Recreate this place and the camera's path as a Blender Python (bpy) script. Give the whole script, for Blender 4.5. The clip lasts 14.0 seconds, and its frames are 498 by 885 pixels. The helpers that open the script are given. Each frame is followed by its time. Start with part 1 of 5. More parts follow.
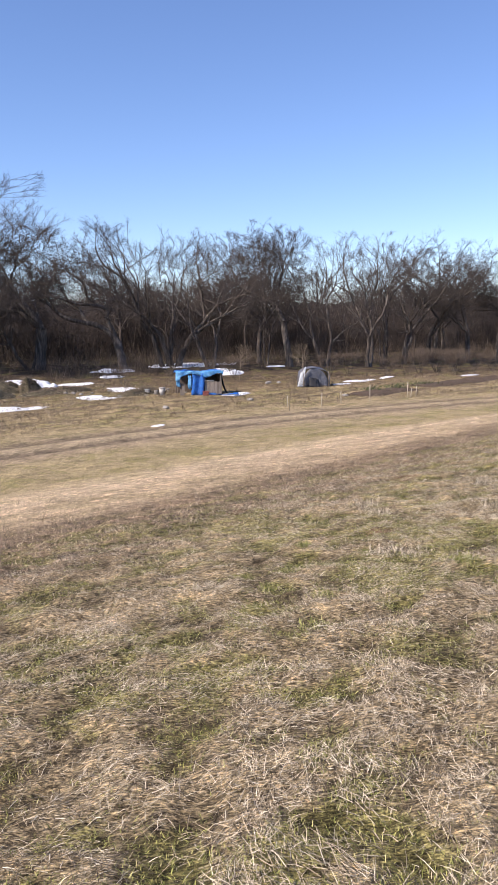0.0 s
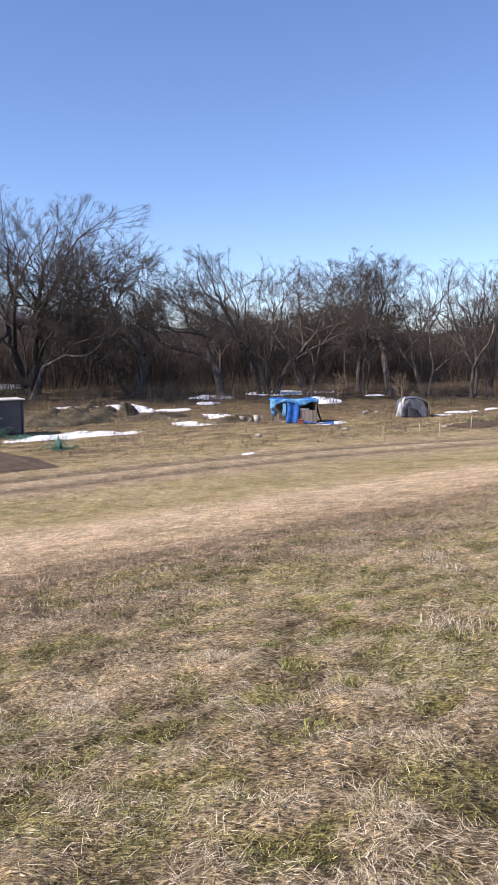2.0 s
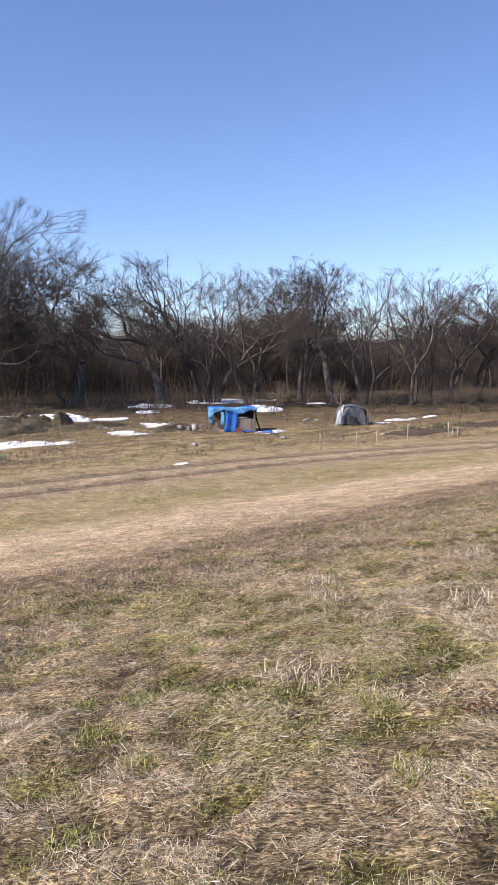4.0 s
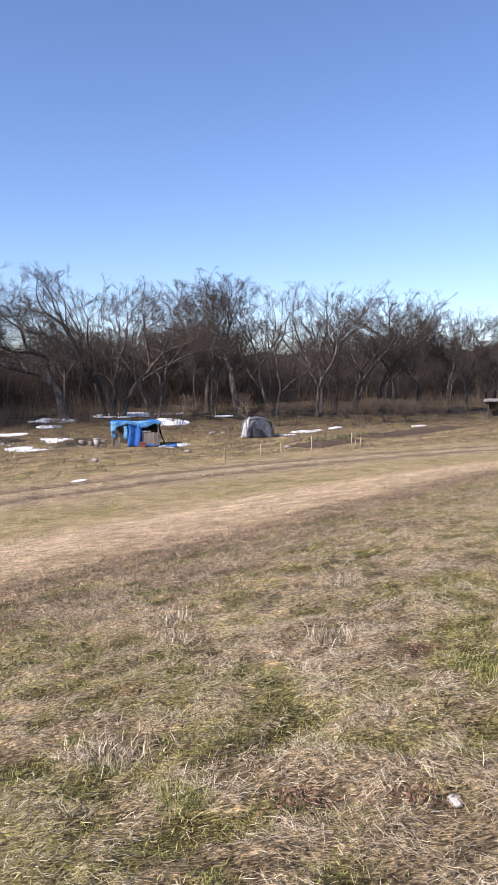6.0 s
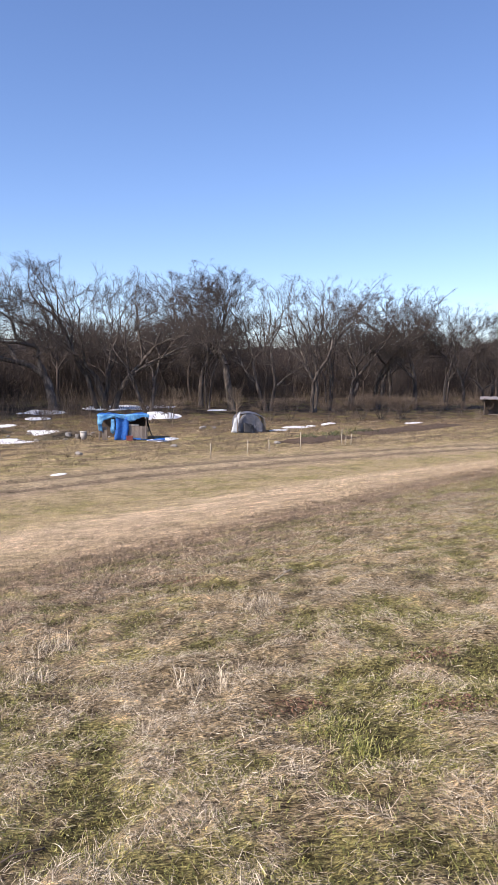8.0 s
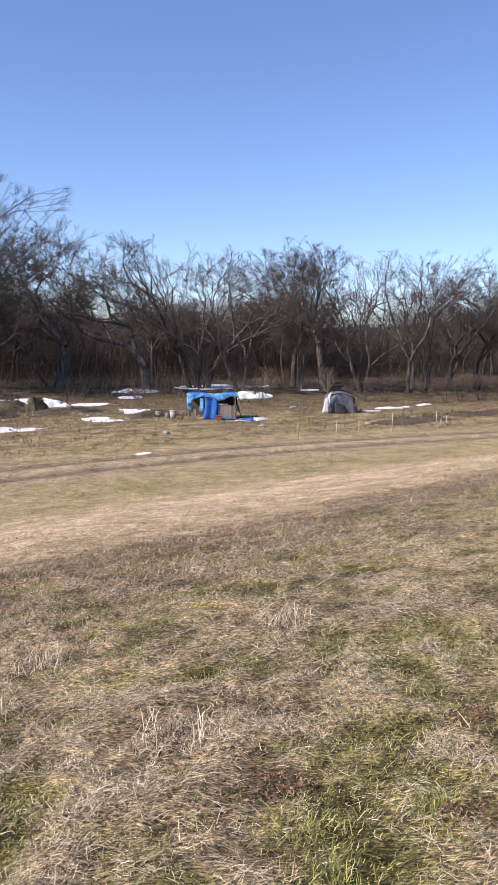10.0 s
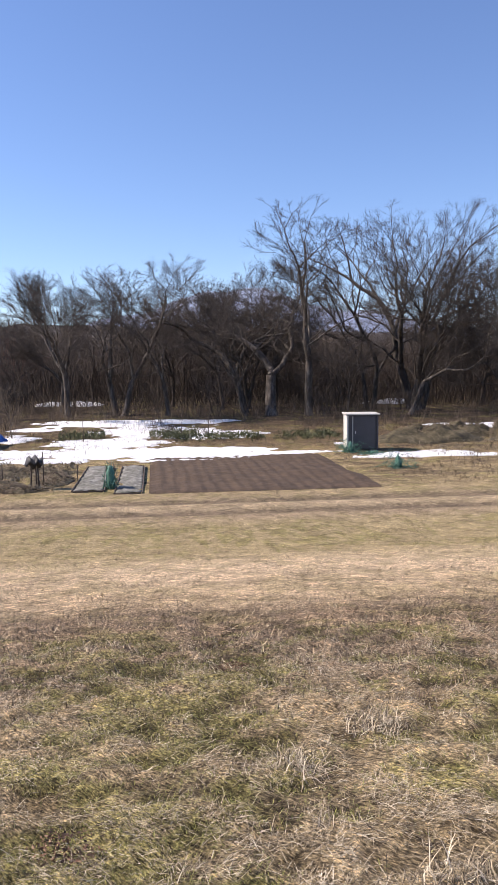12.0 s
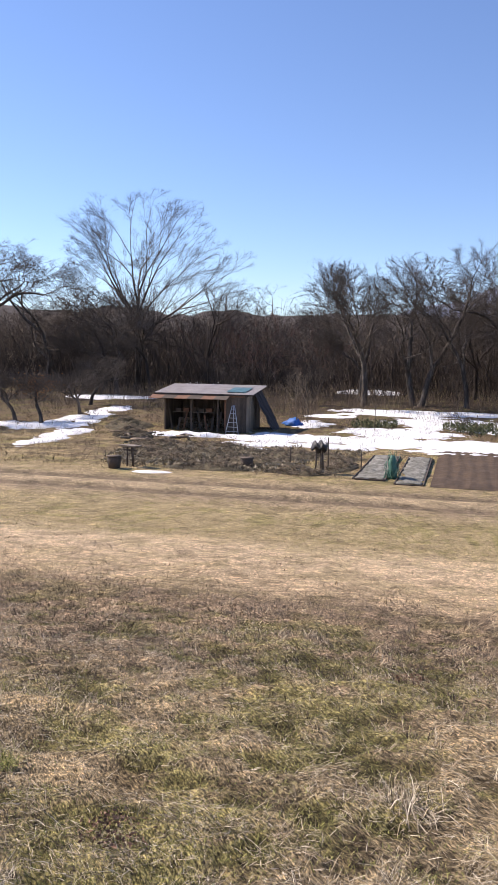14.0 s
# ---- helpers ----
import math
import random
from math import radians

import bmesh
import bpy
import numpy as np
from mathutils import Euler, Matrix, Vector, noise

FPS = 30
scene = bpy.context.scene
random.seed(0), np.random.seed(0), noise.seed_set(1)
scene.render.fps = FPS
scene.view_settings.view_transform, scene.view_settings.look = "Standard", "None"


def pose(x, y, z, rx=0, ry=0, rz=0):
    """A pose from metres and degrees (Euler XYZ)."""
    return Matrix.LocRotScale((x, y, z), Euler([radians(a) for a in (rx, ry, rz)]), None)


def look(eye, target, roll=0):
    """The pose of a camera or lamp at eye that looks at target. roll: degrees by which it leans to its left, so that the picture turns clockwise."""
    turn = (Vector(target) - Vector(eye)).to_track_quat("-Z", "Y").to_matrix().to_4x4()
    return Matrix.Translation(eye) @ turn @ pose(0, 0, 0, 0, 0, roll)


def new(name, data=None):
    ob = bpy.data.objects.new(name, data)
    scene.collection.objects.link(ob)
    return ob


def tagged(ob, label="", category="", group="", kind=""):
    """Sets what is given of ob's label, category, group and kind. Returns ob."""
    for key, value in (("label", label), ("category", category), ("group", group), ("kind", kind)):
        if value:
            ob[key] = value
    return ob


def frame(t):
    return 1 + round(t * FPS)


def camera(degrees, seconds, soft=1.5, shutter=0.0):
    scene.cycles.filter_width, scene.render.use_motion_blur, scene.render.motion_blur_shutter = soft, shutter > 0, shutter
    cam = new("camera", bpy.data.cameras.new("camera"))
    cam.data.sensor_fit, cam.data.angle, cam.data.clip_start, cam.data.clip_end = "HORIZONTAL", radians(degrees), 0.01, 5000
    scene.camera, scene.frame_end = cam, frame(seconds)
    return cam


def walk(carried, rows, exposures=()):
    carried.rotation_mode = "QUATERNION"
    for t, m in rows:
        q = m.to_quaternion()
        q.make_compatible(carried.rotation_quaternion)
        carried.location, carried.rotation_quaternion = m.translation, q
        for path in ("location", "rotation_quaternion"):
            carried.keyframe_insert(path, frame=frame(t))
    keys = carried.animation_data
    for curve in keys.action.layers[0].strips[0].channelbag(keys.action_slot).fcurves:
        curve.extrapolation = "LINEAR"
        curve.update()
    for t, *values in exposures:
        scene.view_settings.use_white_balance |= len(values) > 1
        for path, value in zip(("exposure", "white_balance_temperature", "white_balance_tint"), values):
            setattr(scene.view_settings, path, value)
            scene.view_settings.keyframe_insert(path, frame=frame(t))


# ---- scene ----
cam = camera(36.3, 14.0, soft=0.9)
# seconds, eye x, y, z, then degrees: heading to the left of +y, pitch up, lean to the right
PATH = [
    (0.0, 1.215, 1.907, 1.504, 3.21, -8.94, 0.56),
    (0.5, 1.238, 2.165, 1.502, 8.23, -7.92, 0.38),
    (1.0, 1.283, 2.444, 1.506, 10.46, -7.36, 0.08),
    (1.5, 1.470, 2.642, 1.485, 11.20, -7.03, 0.20),
    (2.0, 1.688, 2.861, 1.497, 10.86, -6.84, 0.05),
    (2.5, 1.820, 3.141, 1.476, 10.14, -6.83, 0.02),
    (3.0, 1.946, 3.416, 1.469, 9.24, -6.81, -0.15),
    (3.5, 2.185, 3.618, 1.479, 8.40, -6.82, -0.02),
    (4.0, 2.380, 3.854, 1.462, 6.97, -6.22, 0.02),
    (4.2, 2.431, 3.988, 1.451, 5.72, -6.03, -0.29),
    (6.3, 3.022, 4.842, 1.460, 0.07, -5.27, 0.15),
    (6.5, 3.105, 4.977, 1.450, -0.03, -5.26, -0.06),
    (7.0, 3.335, 5.185, 1.437, -0.31, -5.33, -0.02),
    (7.2, 3.444, 5.284, 1.444, -0.32, -5.37, -0.10),
    (9.3, 4.126, 6.287, 1.395, 3.87, -6.97, -0.74),
    (9.5, 4.182, 6.411, 1.372, 4.82, -7.17, -0.49),
    (10.0, 4.289, 6.748, 1.378, 7.66, -7.31, -0.46),
    (10.5, 4.425, 7.004, 1.348, 13.27, -6.96, -0.18),
    (11.0, 4.557, 7.267, 1.363, 22.07, -6.07, 0.48),
    (11.5, 4.620, 7.551, 1.338, 31.45, -5.39, 0.58),
    (12.0, 4.628, 7.770, 1.336, 42.44, -5.53, 0.56),
    (12.5, 4.698, 7.995, 1.312, 54.40, -6.27, 0.70),
    (13.0, 4.759, 8.221, 1.296, 61.15, -6.51, 0.06),
    (13.5, 4.795, 8.497, 1.282, 63.18, -6.65, -1.29),
    (14.0, 4.887, 8.676, 1.283, 65.09, -6.35, -0.85),
]


def aim(x, y, z, yaw, pitch, lean):
    a, b = radians(yaw), radians(pitch)
    way = Vector((-math.sin(a) * math.cos(b), math.cos(a) * math.cos(b), math.sin(b)))
    return look((x, y, z), Vector((x, y, z)) + way, -lean)


EXPOSURE, KELVIN, TINT = 0.55, 6650.0, 18.5
walk(cam, [(t, aim(*row)) for t, *row in PATH], exposures=[(0.0, EXPOSURE, KELVIN, TINT), (11.0, EXPOSURE, KELVIN, TINT), (12.7, EXPOSURE, KELVIN + 330, TINT), (14.0, EXPOSURE, KELVIN + 330, TINT)])

# ---- light ----
SUN_AZ, SUN_EL = 128.0, 42.0  # degrees to the left of +y, and above the horizon
world = bpy.data.worlds.new("sky")
scene.world = world
world.use_nodes = True
sky = world.node_tree.nodes.new("ShaderNodeTexSky")
sky.sky_type = "NISHITA"
sky.sun_disc = False
sky.sun_elevation = radians(SUN_EL)
sky.sun_rotation = radians(-SUN_AZ)
sky.air_density, sky.dust_density, sky.ozone_density = 1.0, 0.0, 4.0
background = world.node_tree.nodes["Background"]
background.inputs["Strength"].default_value = 0.11
deepen = world.node_tree.nodes.new("ShaderNodeMix")
deepen.data_type, deepen.blend_type = "RGBA", "MULTIPLY"
deepen.inputs[0].default_value, deepen.inputs[7].default_value = 1.0, (0.90, 0.98, 1.14, 1)
world.node_tree.links.new(sky.outputs["Color"], deepen.inputs[6])
world.node_tree.links.new(deepen.outputs[2], background.inputs["Color"])
sun_way = Vector((-math.sin(radians(SUN_AZ)) * math.cos(radians(SUN_EL)), math.cos(radians(SUN_AZ)) * math.cos(radians(SUN_EL)), math.sin(radians(SUN_EL))))
sun = new("sun", bpy.data.lights.new("sun", "SUN"))
sun.data.energy, sun.data.angle, sun.data.color = 5.0, radians(0.5), (1.0, 0.93, 0.82)
sun.matrix_world = look(sun_way * 100, (0, 0, 0))

# ---- plan: u runs along the dyke and the track, v down its slope to the woods ----
NX, NY = -0.761, 0.649


def xy(u, v):
    return NY * u + NX * v, -NX * u + NY * v


def uv_of(x, y):
    return NY * x - NX * y, NX * x + NY * y


def bend(u):
    return 0.0055 * np.maximum(np.asarray(u, float) - 22.0, 0.0) ** 2 - 0.0035 * np.maximum(np.asarray(u, float) - 80.0, 0.0) ** 2


def lattice(i, j, seed):
    h = (i.astype(np.int64) * 374761393 + j.astype(np.int64) * 668265263 + seed * 1442695041) & 0x7FFFFFFF
    h = ((h ^ (h >> 13)) * 1274126177) & 0x7FFFFFFF
    return ((h ^ (h >> 16)) & 0xFFFF) / 65535.0


def vnoise(x, y, seed=0):
    x, y = np.asarray(x, float), np.asarray(y, float)
    i, j = np.floor(x), np.floor(y)
    a, b = x - i, y - j
    a, b = a * a * (3 - 2 * a), b * b * (3 - 2 * b)
    return (lattice(i, j, seed) * (1 - a) + lattice(i + 1, j, seed) * a) * (1 - b) + (lattice(i, j + 1, seed) * (1 - a) + lattice(i + 1, j + 1, seed) * a) * b


def fbm(x, y, seed=0, octaves=4):
    total, gain = 0.0, 0.5
    for k in range(octaves):
        total = total + gain * vnoise(np.asarray(x) * 2 ** k, np.asarray(y) * 2 ** k, seed + k)
        gain *= 0.5
    return total


def ramp01(x, a, b):
    t = np.clip((x - a) / (b - a), 0, 1)
    return t * t * (3 - 2 * t)


def tufted(u, v):
    """How thickly the dead grass stands: over 0.44 on the hummocks, less in the hollows between them."""
    return 0.35 * fbm(u * 1.9, v * 1.9, 71, 3) + 0.65 * fbm(u * 5.2, v * 5.2, 75, 3)


def height(x, y):
    """The ground: a dyke's slope, the flat with the track and the gardens, a low rise under the woods."""
    u, v = uv_of(np.asarray(x, float), np.asarray(y, float))
    s = v + bend(u)
    d = 4.542 - 0.177 * np.clip(s, -6.0, 400.0)
    z = -4.4 + 0.5 * (d + np.sqrt(d * d + 0.35))
    z = z + 1.1 * ramp01(v, 50, 80)
    near = 1 - ramp01(s, 26, 34)
    z = z + near * (0.08 * (fbm(u * 0.9, v * 0.9, 5) - 0.47) + 0.05 * (fbm(u * 3.2, v * 3.2, 9, 2) - 0.37) + 0.15 * (1 - ramp01(s, 9, 13)) * (tufted(u, v) - 0.44) + 0.05 * (1 - ramp01(s, 9, 13)) * (fbm(u * 6.5, v * 6.5, 31, 2) - 0.37))
    rut = np.exp(-((s - 31.3) / 0.45) ** 2) + np.exp(-((s - 33.9) / 0.45) ** 2)
    z = z - 0.09 * rut + 0.05 * np.exp(-((s - 32.6) / 0.6) ** 2)
    rough = ramp01(s, 36, 40) * (1 - 0.7 * ramp01(v, 55, 66)) * (1 - ramp01(v, 76, 90))
    return z + rough * 0.30 * (fbm(u * 0.35, v * 0.35, 21) - 0.47)


def mossy(u, v):
    """How green the grass is: over 0.47 in the mossy hollows."""
    return 0.45 * fbm(u * 0.8, v * 0.8, 14) + 0.55 * fbm(u * 4.1, v * 4.1, 3) - 0.45 * (tufted(u, v) - 0.4375)


def rutted(u, v):
    """1 in the two wheel ruts of the lane that leaves the track for the shed."""
    centre = LANE_U0 + (LANE_U1 - LANE_U0) * np.clip((v - LANE_V0) / (LANE_V1 - LANE_V0), 0, 1)
    d = np.abs(u - centre)
    on = ramp01(v, LANE_V0 - 2, LANE_V0 + 2) * (1 - ramp01(v, LANE_V1 - 4, LANE_V1))
    return on * np.exp(-((d - 0.8) / 0.35) ** 2)


LANE_U0, LANE_V0, LANE_U1, LANE_V1 = -9.6, 38.0, -21.0, 72.0


def ground(x, y):
    return float(height(x, y))


# ---- materials ----
def material(name):
    m = bpy.data.materials.new(name)
    m.use_nodes = True
    return m, m.node_tree.nodes, m.node_tree.links, m.node_tree.nodes["Principled BSDF"]


def stops(nodes, pairs, interpolation="LINEAR"):
    r = nodes.new("ShaderNodeValToRGB")
    r.color_ramp.interpolation = interpolation
    while len(r.color_ramp.elements) < len(pairs):
        r.color_ramp.elements.new(0.5)
    for e, (p, c) in zip(r.color_ramp.elements, pairs):
        e.position, e.color = p, (*c, 1)
    return r


def noise_node(nodes, links, coord, scale, detail=4.0, rough=0.6, squash=None):
    n = nodes.new("ShaderNodeTexNoise")
    n.inputs["Scale"].default_value, n.inputs["Detail"].default_value, n.inputs["Roughness"].default_value = scale, detail, rough
    if squash:
        mp = nodes.new("ShaderNodeMapping")
        mp.inputs["Scale"].default_value = squash
        links.new(coord, mp.inputs["Vector"])
        coord = mp.outputs["Vector"]
    links.new(coord, n.inputs["Vector"])
    return n.outputs["Fac"]


def mixc(nodes, links, fac, a, b, blend="MIX"):
    m = nodes.new("ShaderNodeMix")
    m.data_type, m.blend_type = "RGBA", blend
    for value, k in ((fac, 0), (a, 6), (b, 7)):
        if isinstance(value, tuple):
            m.inputs[k].default_value = (*value, 1)
        elif isinstance(value, (int, float)):
            m.inputs[k].default_value = value
        else:
            links.new(value, m.inputs[k])
    return m.outputs[2]


def math_node(nodes, links, op, a, b=0.0, clamp=False):
    m = nodes.new("ShaderNodeMath")
    m.operation, m.use_clamp = op, clamp
    for value, k in ((a, 0), (b, 1)):
        if isinstance(value, (int, float)):
            m.inputs[k].default_value = value
        else:
            links.new(value, m.inputs[k])
    return m.outputs[0]


def bump(nodes, links, bsdf, fac, strength=0.4, distance=0.02):
    b = nodes.new("ShaderNodeBump")
    b.inputs["Strength"].default_value, b.inputs["Distance"].default_value = strength, distance
    links.new(fac, b.inputs["Height"])
    links.new(b.outputs["Normal"], bsdf.inputs["Normal"])


def surface(name, colours, scale=8.0, rough=0.8, relief=0.3, squash=None, metal=0.0, fine=60.0, vary=0.0, distance=0.02):
    """A worn surface: colours laid by a coarse noise, speckled by a fine one."""
    m, n, l, b = material(name)
    co = n.new("ShaderNodeTexCoord").outputs["Object"]
    f = noise_node(n, l, co, scale, 5, 0.65, squash)
    k = len(colours)
    r = stops(n, [(0.3 + 0.4 * i / max(1, k - 1), c) for i, c in enumerate(colours)])
    l.new(f, r.inputs["Fac"])
    g = noise_node(n, l, co, fine, 3, 0.7, squash)
    gr = stops(n, [(0.3, (0.62, 0.62, 0.62)), (0.7, (1.25, 1.25, 1.25))])
    l.new(g, gr.inputs["Fac"])
    c = mixc(n, l, 0.8, r.outputs["Color"], gr.outputs["Color"], "MULTIPLY")
    if vary:
        info = n.new("ShaderNodeObjectInfo")
        vr = stops(n, [(0.0, (1 - vary,) * 3), (1.0, (1 + vary,) * 3)])
        l.new(info.outputs["Random"], vr.inputs["Fac"])
        c = mixc(n, l, 1.0, c, vr.outputs["Color"], "MULTIPLY")
    l.new(c, b.inputs["Base Color"])
    b.inputs["Roughness"].default_value, b.inputs["Metallic"].default_value = rough, metal
    bump(n, l, b, g, relief, distance)
    return m


def island_material(name, pairs, rough=0.7, sheen=0.0):
    """Colours spread over the separate pieces of one mesh."""
    m, n, l, b = material(name)
    geo = n.new("ShaderNodeNewGeometry")
    r = stops(n, pairs)
    l.new(geo.outputs["Random Per Island"], r.inputs["Fac"])
    l.new(r.outputs["Color"], b.inputs["Base Color"])
    b.inputs["Roughness"].default_value = rough
    b.inputs["Specular IOR Level"].default_value = 0.3
    return m


def ground_material():
    m, n, l, b = material("field")
    at = n.new("ShaderNodeAttribute")
    at.attribute_name = "strip"
    co = n.new("ShaderNodeTexCoord").outputs["Object"]
    big = noise_node(n, l, co, 0.35, 5, 0.65)
    mid = noise_node(n, l, co, 2.2, 5, 0.7)
    tuft = noise_node(n, l, co, 0.9, 4, 0.75)
    fine = noise_node(n, l, co, 26, 6, 0.75)
    straw = noise_node(n, l, co, 9, 6, 0.8, (1.0, 4.0, 1.0))
    s = math_node(n, l, "ADD", at.outputs["Fac"], math_node(n, l, "MULTIPLY", math_node(n, l, "SUBTRACT", mid, 0.5), 1.5))
    s = math_node(n, l, "DIVIDE", s, 80.0)
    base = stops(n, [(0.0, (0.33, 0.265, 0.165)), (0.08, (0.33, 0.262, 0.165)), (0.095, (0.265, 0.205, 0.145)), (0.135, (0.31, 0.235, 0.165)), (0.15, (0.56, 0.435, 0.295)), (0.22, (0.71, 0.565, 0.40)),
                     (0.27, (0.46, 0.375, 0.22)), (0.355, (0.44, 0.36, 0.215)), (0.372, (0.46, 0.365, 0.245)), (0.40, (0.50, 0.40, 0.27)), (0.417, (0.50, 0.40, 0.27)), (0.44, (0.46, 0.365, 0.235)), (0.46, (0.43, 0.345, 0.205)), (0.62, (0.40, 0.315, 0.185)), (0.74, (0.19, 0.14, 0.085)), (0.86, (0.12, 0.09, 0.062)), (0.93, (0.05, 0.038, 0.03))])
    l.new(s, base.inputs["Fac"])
    patch = n.new("ShaderNodeAttribute")
    patch.attribute_name = "moss"
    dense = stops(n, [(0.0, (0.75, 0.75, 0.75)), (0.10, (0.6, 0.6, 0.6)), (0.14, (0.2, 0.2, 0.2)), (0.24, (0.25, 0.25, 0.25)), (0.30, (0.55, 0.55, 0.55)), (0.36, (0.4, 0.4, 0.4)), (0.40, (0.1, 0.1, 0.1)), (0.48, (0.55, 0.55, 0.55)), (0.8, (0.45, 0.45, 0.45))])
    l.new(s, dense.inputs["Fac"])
    green = stops(n, [(0.47, (0, 0, 0)), (0.56, (1, 1, 1))])
    l.new(math_node(n, l, "ADD", patch.outputs["Fac"], math_node(n, l, "MULTIPLY", math_node(n, l, "SUBTRACT", fine, 0.5), 0.22)), green.inputs["Fac"])
    c = mixc(n, l, math_node(n, l, "MULTIPLY", green.outputs["Color"], dense.outputs["Color"]), base.outputs["Color"], (0.26, 0.25, 0.085))
    # shade between the hummocks, put into the colour: hollows darker, tops paler
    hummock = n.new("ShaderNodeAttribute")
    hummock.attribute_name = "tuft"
    hollow_shade = stops(n, [(0.31, (0.36, 0.35, 0.32)), (0.43, (0.95, 0.95, 0.95)), (0.56, (1.35, 1.33, 1.28))])
    l.new(hummock.outputs["Fac"], hollow_shade.inputs["Fac"])
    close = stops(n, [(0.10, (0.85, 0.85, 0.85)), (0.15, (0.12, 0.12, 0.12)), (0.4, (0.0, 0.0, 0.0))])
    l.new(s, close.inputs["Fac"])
    c = mixc(n, l, close.outputs["Color"], c, hollow_shade.outputs["Color"], "MULTIPLY")
    # bare earth between the garden plots
    plots = stops(n, [(0.45, (0, 0, 0)), (0.50, (1, 1, 1)), (0.8, (1, 1, 1))])
    l.new(s, plots.inputs["Fac"])
    bare = stops(n, [(0.47, (0, 0, 0)), (0.56, (0.75, 0.75, 0.75))])
    along = n.new("ShaderNodeMapping")
    along.vector_type = "TEXTURE"
    along.inputs["Rotation"].default_value = (0, 0, math.atan2(-NX, NY))
    along.inputs["Scale"].default_value = (3.2, 0.9, 1.0)
    l.new(co, along.inputs["Vector"])
    l.new(noise_node(n, l, along.outputs["Vector"], 0.75, 6, 0.75), bare.inputs["Fac"])
    c = mixc(n, l, math_node(n, l, "MULTIPLY", plots.outputs["Color"], bare.outputs["Color"]), c, (0.15, 0.11, 0.075))
    # the two wheel tracks, worn to bare earth
    worn = stops(n, [(0.372, (0, 0, 0)), (0.383, (0.35, 0.35, 0.35)), (0.387, (1, 1, 1)), (0.396, (1, 1, 1)), (0.400, (0.05, 0.05, 0.05)), (0.417, (0.05, 0.05, 0.05)), (0.420, (1, 1, 1)), (0.428, (1, 1, 1)), (0.433, (0.3, 0.3, 0.3)), (0.445, (0, 0, 0))])
    edge = math_node(n, l, "ADD", at.outputs["Fac"], math_node(n, l, "MULTIPLY", math_node(n, l, "SUBTRACT", mid, 0.5), 0.45))
    l.new(math_node(n, l, "DIVIDE", edge, 80.0), worn.inputs["Fac"])
    c = mixc(n, l, math_node(n, l, "MULTIPLY", worn.outputs["Color"], 0.72), c, (0.18, 0.138, 0.104))
    clod = noise_node(n, l, co, 6.5, 6, 0.8)
    cl = stops(n, [(0.36, (0.38, 0.36, 0.34)), (0.5, (0.95, 0.95, 0.95)), (0.64, (1.55, 1.5, 1.42))])
    l.new(clod, cl.inputs["Fac"])
    c = mixc(n, l, 0.8, c, cl.outputs["Color"], "MULTIPLY")
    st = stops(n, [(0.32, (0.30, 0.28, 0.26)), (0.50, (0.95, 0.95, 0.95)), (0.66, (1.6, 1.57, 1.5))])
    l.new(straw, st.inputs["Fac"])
    ln = n.new("ShaderNodeAttribute")
    ln.attribute_name = "lane"
    c = mixc(n, l, math_node(n, l, "MULTIPLY", ln.outputs["Fac"], 0.8), c, (0.20, 0.15, 0.10))
    md = stops(n, [(0.34, (0.55, 0.54, 0.50)), (0.52, (1.0, 1.0, 1.0)), (0.68, (1.35, 1.32, 1.28))])
    l.new(mid, md.inputs["Fac"])
    c = mixc(n, l, 0.55, c, md.outputs["Color"], "MULTIPLY")
    tf = stops(n, [(0.38, (0.5, 0.5, 0.46)), (0.5, (1.0, 1.0, 1.0)), (0.62, (1.35, 1.32, 1.26))])
    l.new(tuft, tf.inputs["Fac"])
    c = mixc(n, l, 0.5, c, tf.outputs["Color"], "MULTIPLY")
    # strands of straw, in three directions, gently bent
    warp = n.new("ShaderNodeTexNoise")
    warp.inputs["Scale"].default_value = 2.5
    l.new(co, warp.inputs["Vector"])
    bent = n.new("ShaderNodeMix")
    bent.data_type, bent.blend_type = "RGBA", "ADD"
    bent.inputs[0].default_value = 0.10
    l.new(co, bent.inputs[6])
    l.new(warp.outputs["Color"], bent.inputs[7])
    strand = None
    for turn, size in ((12, 1.0), (58, 0.8), (101, 1.2), (149, 0.9)):
        mp = n.new("ShaderNodeMapping")
        mp.inputs["Rotation"].default_value = (0, 0, radians(turn))
        mp.inputs["Scale"].default_value = (30 * size, 100 * size, 30)
        l.new(bent.outputs[2], mp.inputs["Vector"])
        tx = n.new("ShaderNodeTexNoise")
        tx.inputs["Scale"].default_value, tx.inputs["Detail"].default_value = 1.0, 2.0
        l.new(mp.outputs["Vector"], tx.inputs["Vector"])
        strand = tx.outputs["Fac"] if strand is None else math_node(n, l, "MAXIMUM", strand, tx.outputs["Fac"])
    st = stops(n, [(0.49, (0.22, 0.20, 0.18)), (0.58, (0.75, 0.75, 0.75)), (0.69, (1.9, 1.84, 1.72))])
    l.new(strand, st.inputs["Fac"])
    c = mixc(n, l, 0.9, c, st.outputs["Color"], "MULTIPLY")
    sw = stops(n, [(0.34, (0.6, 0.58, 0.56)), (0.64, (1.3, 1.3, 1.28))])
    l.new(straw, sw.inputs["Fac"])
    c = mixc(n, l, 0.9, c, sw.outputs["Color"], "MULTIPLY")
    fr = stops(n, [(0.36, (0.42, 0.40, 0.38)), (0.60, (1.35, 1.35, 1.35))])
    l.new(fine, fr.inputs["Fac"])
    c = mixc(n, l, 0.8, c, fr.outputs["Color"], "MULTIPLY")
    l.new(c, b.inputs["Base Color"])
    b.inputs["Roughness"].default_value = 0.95
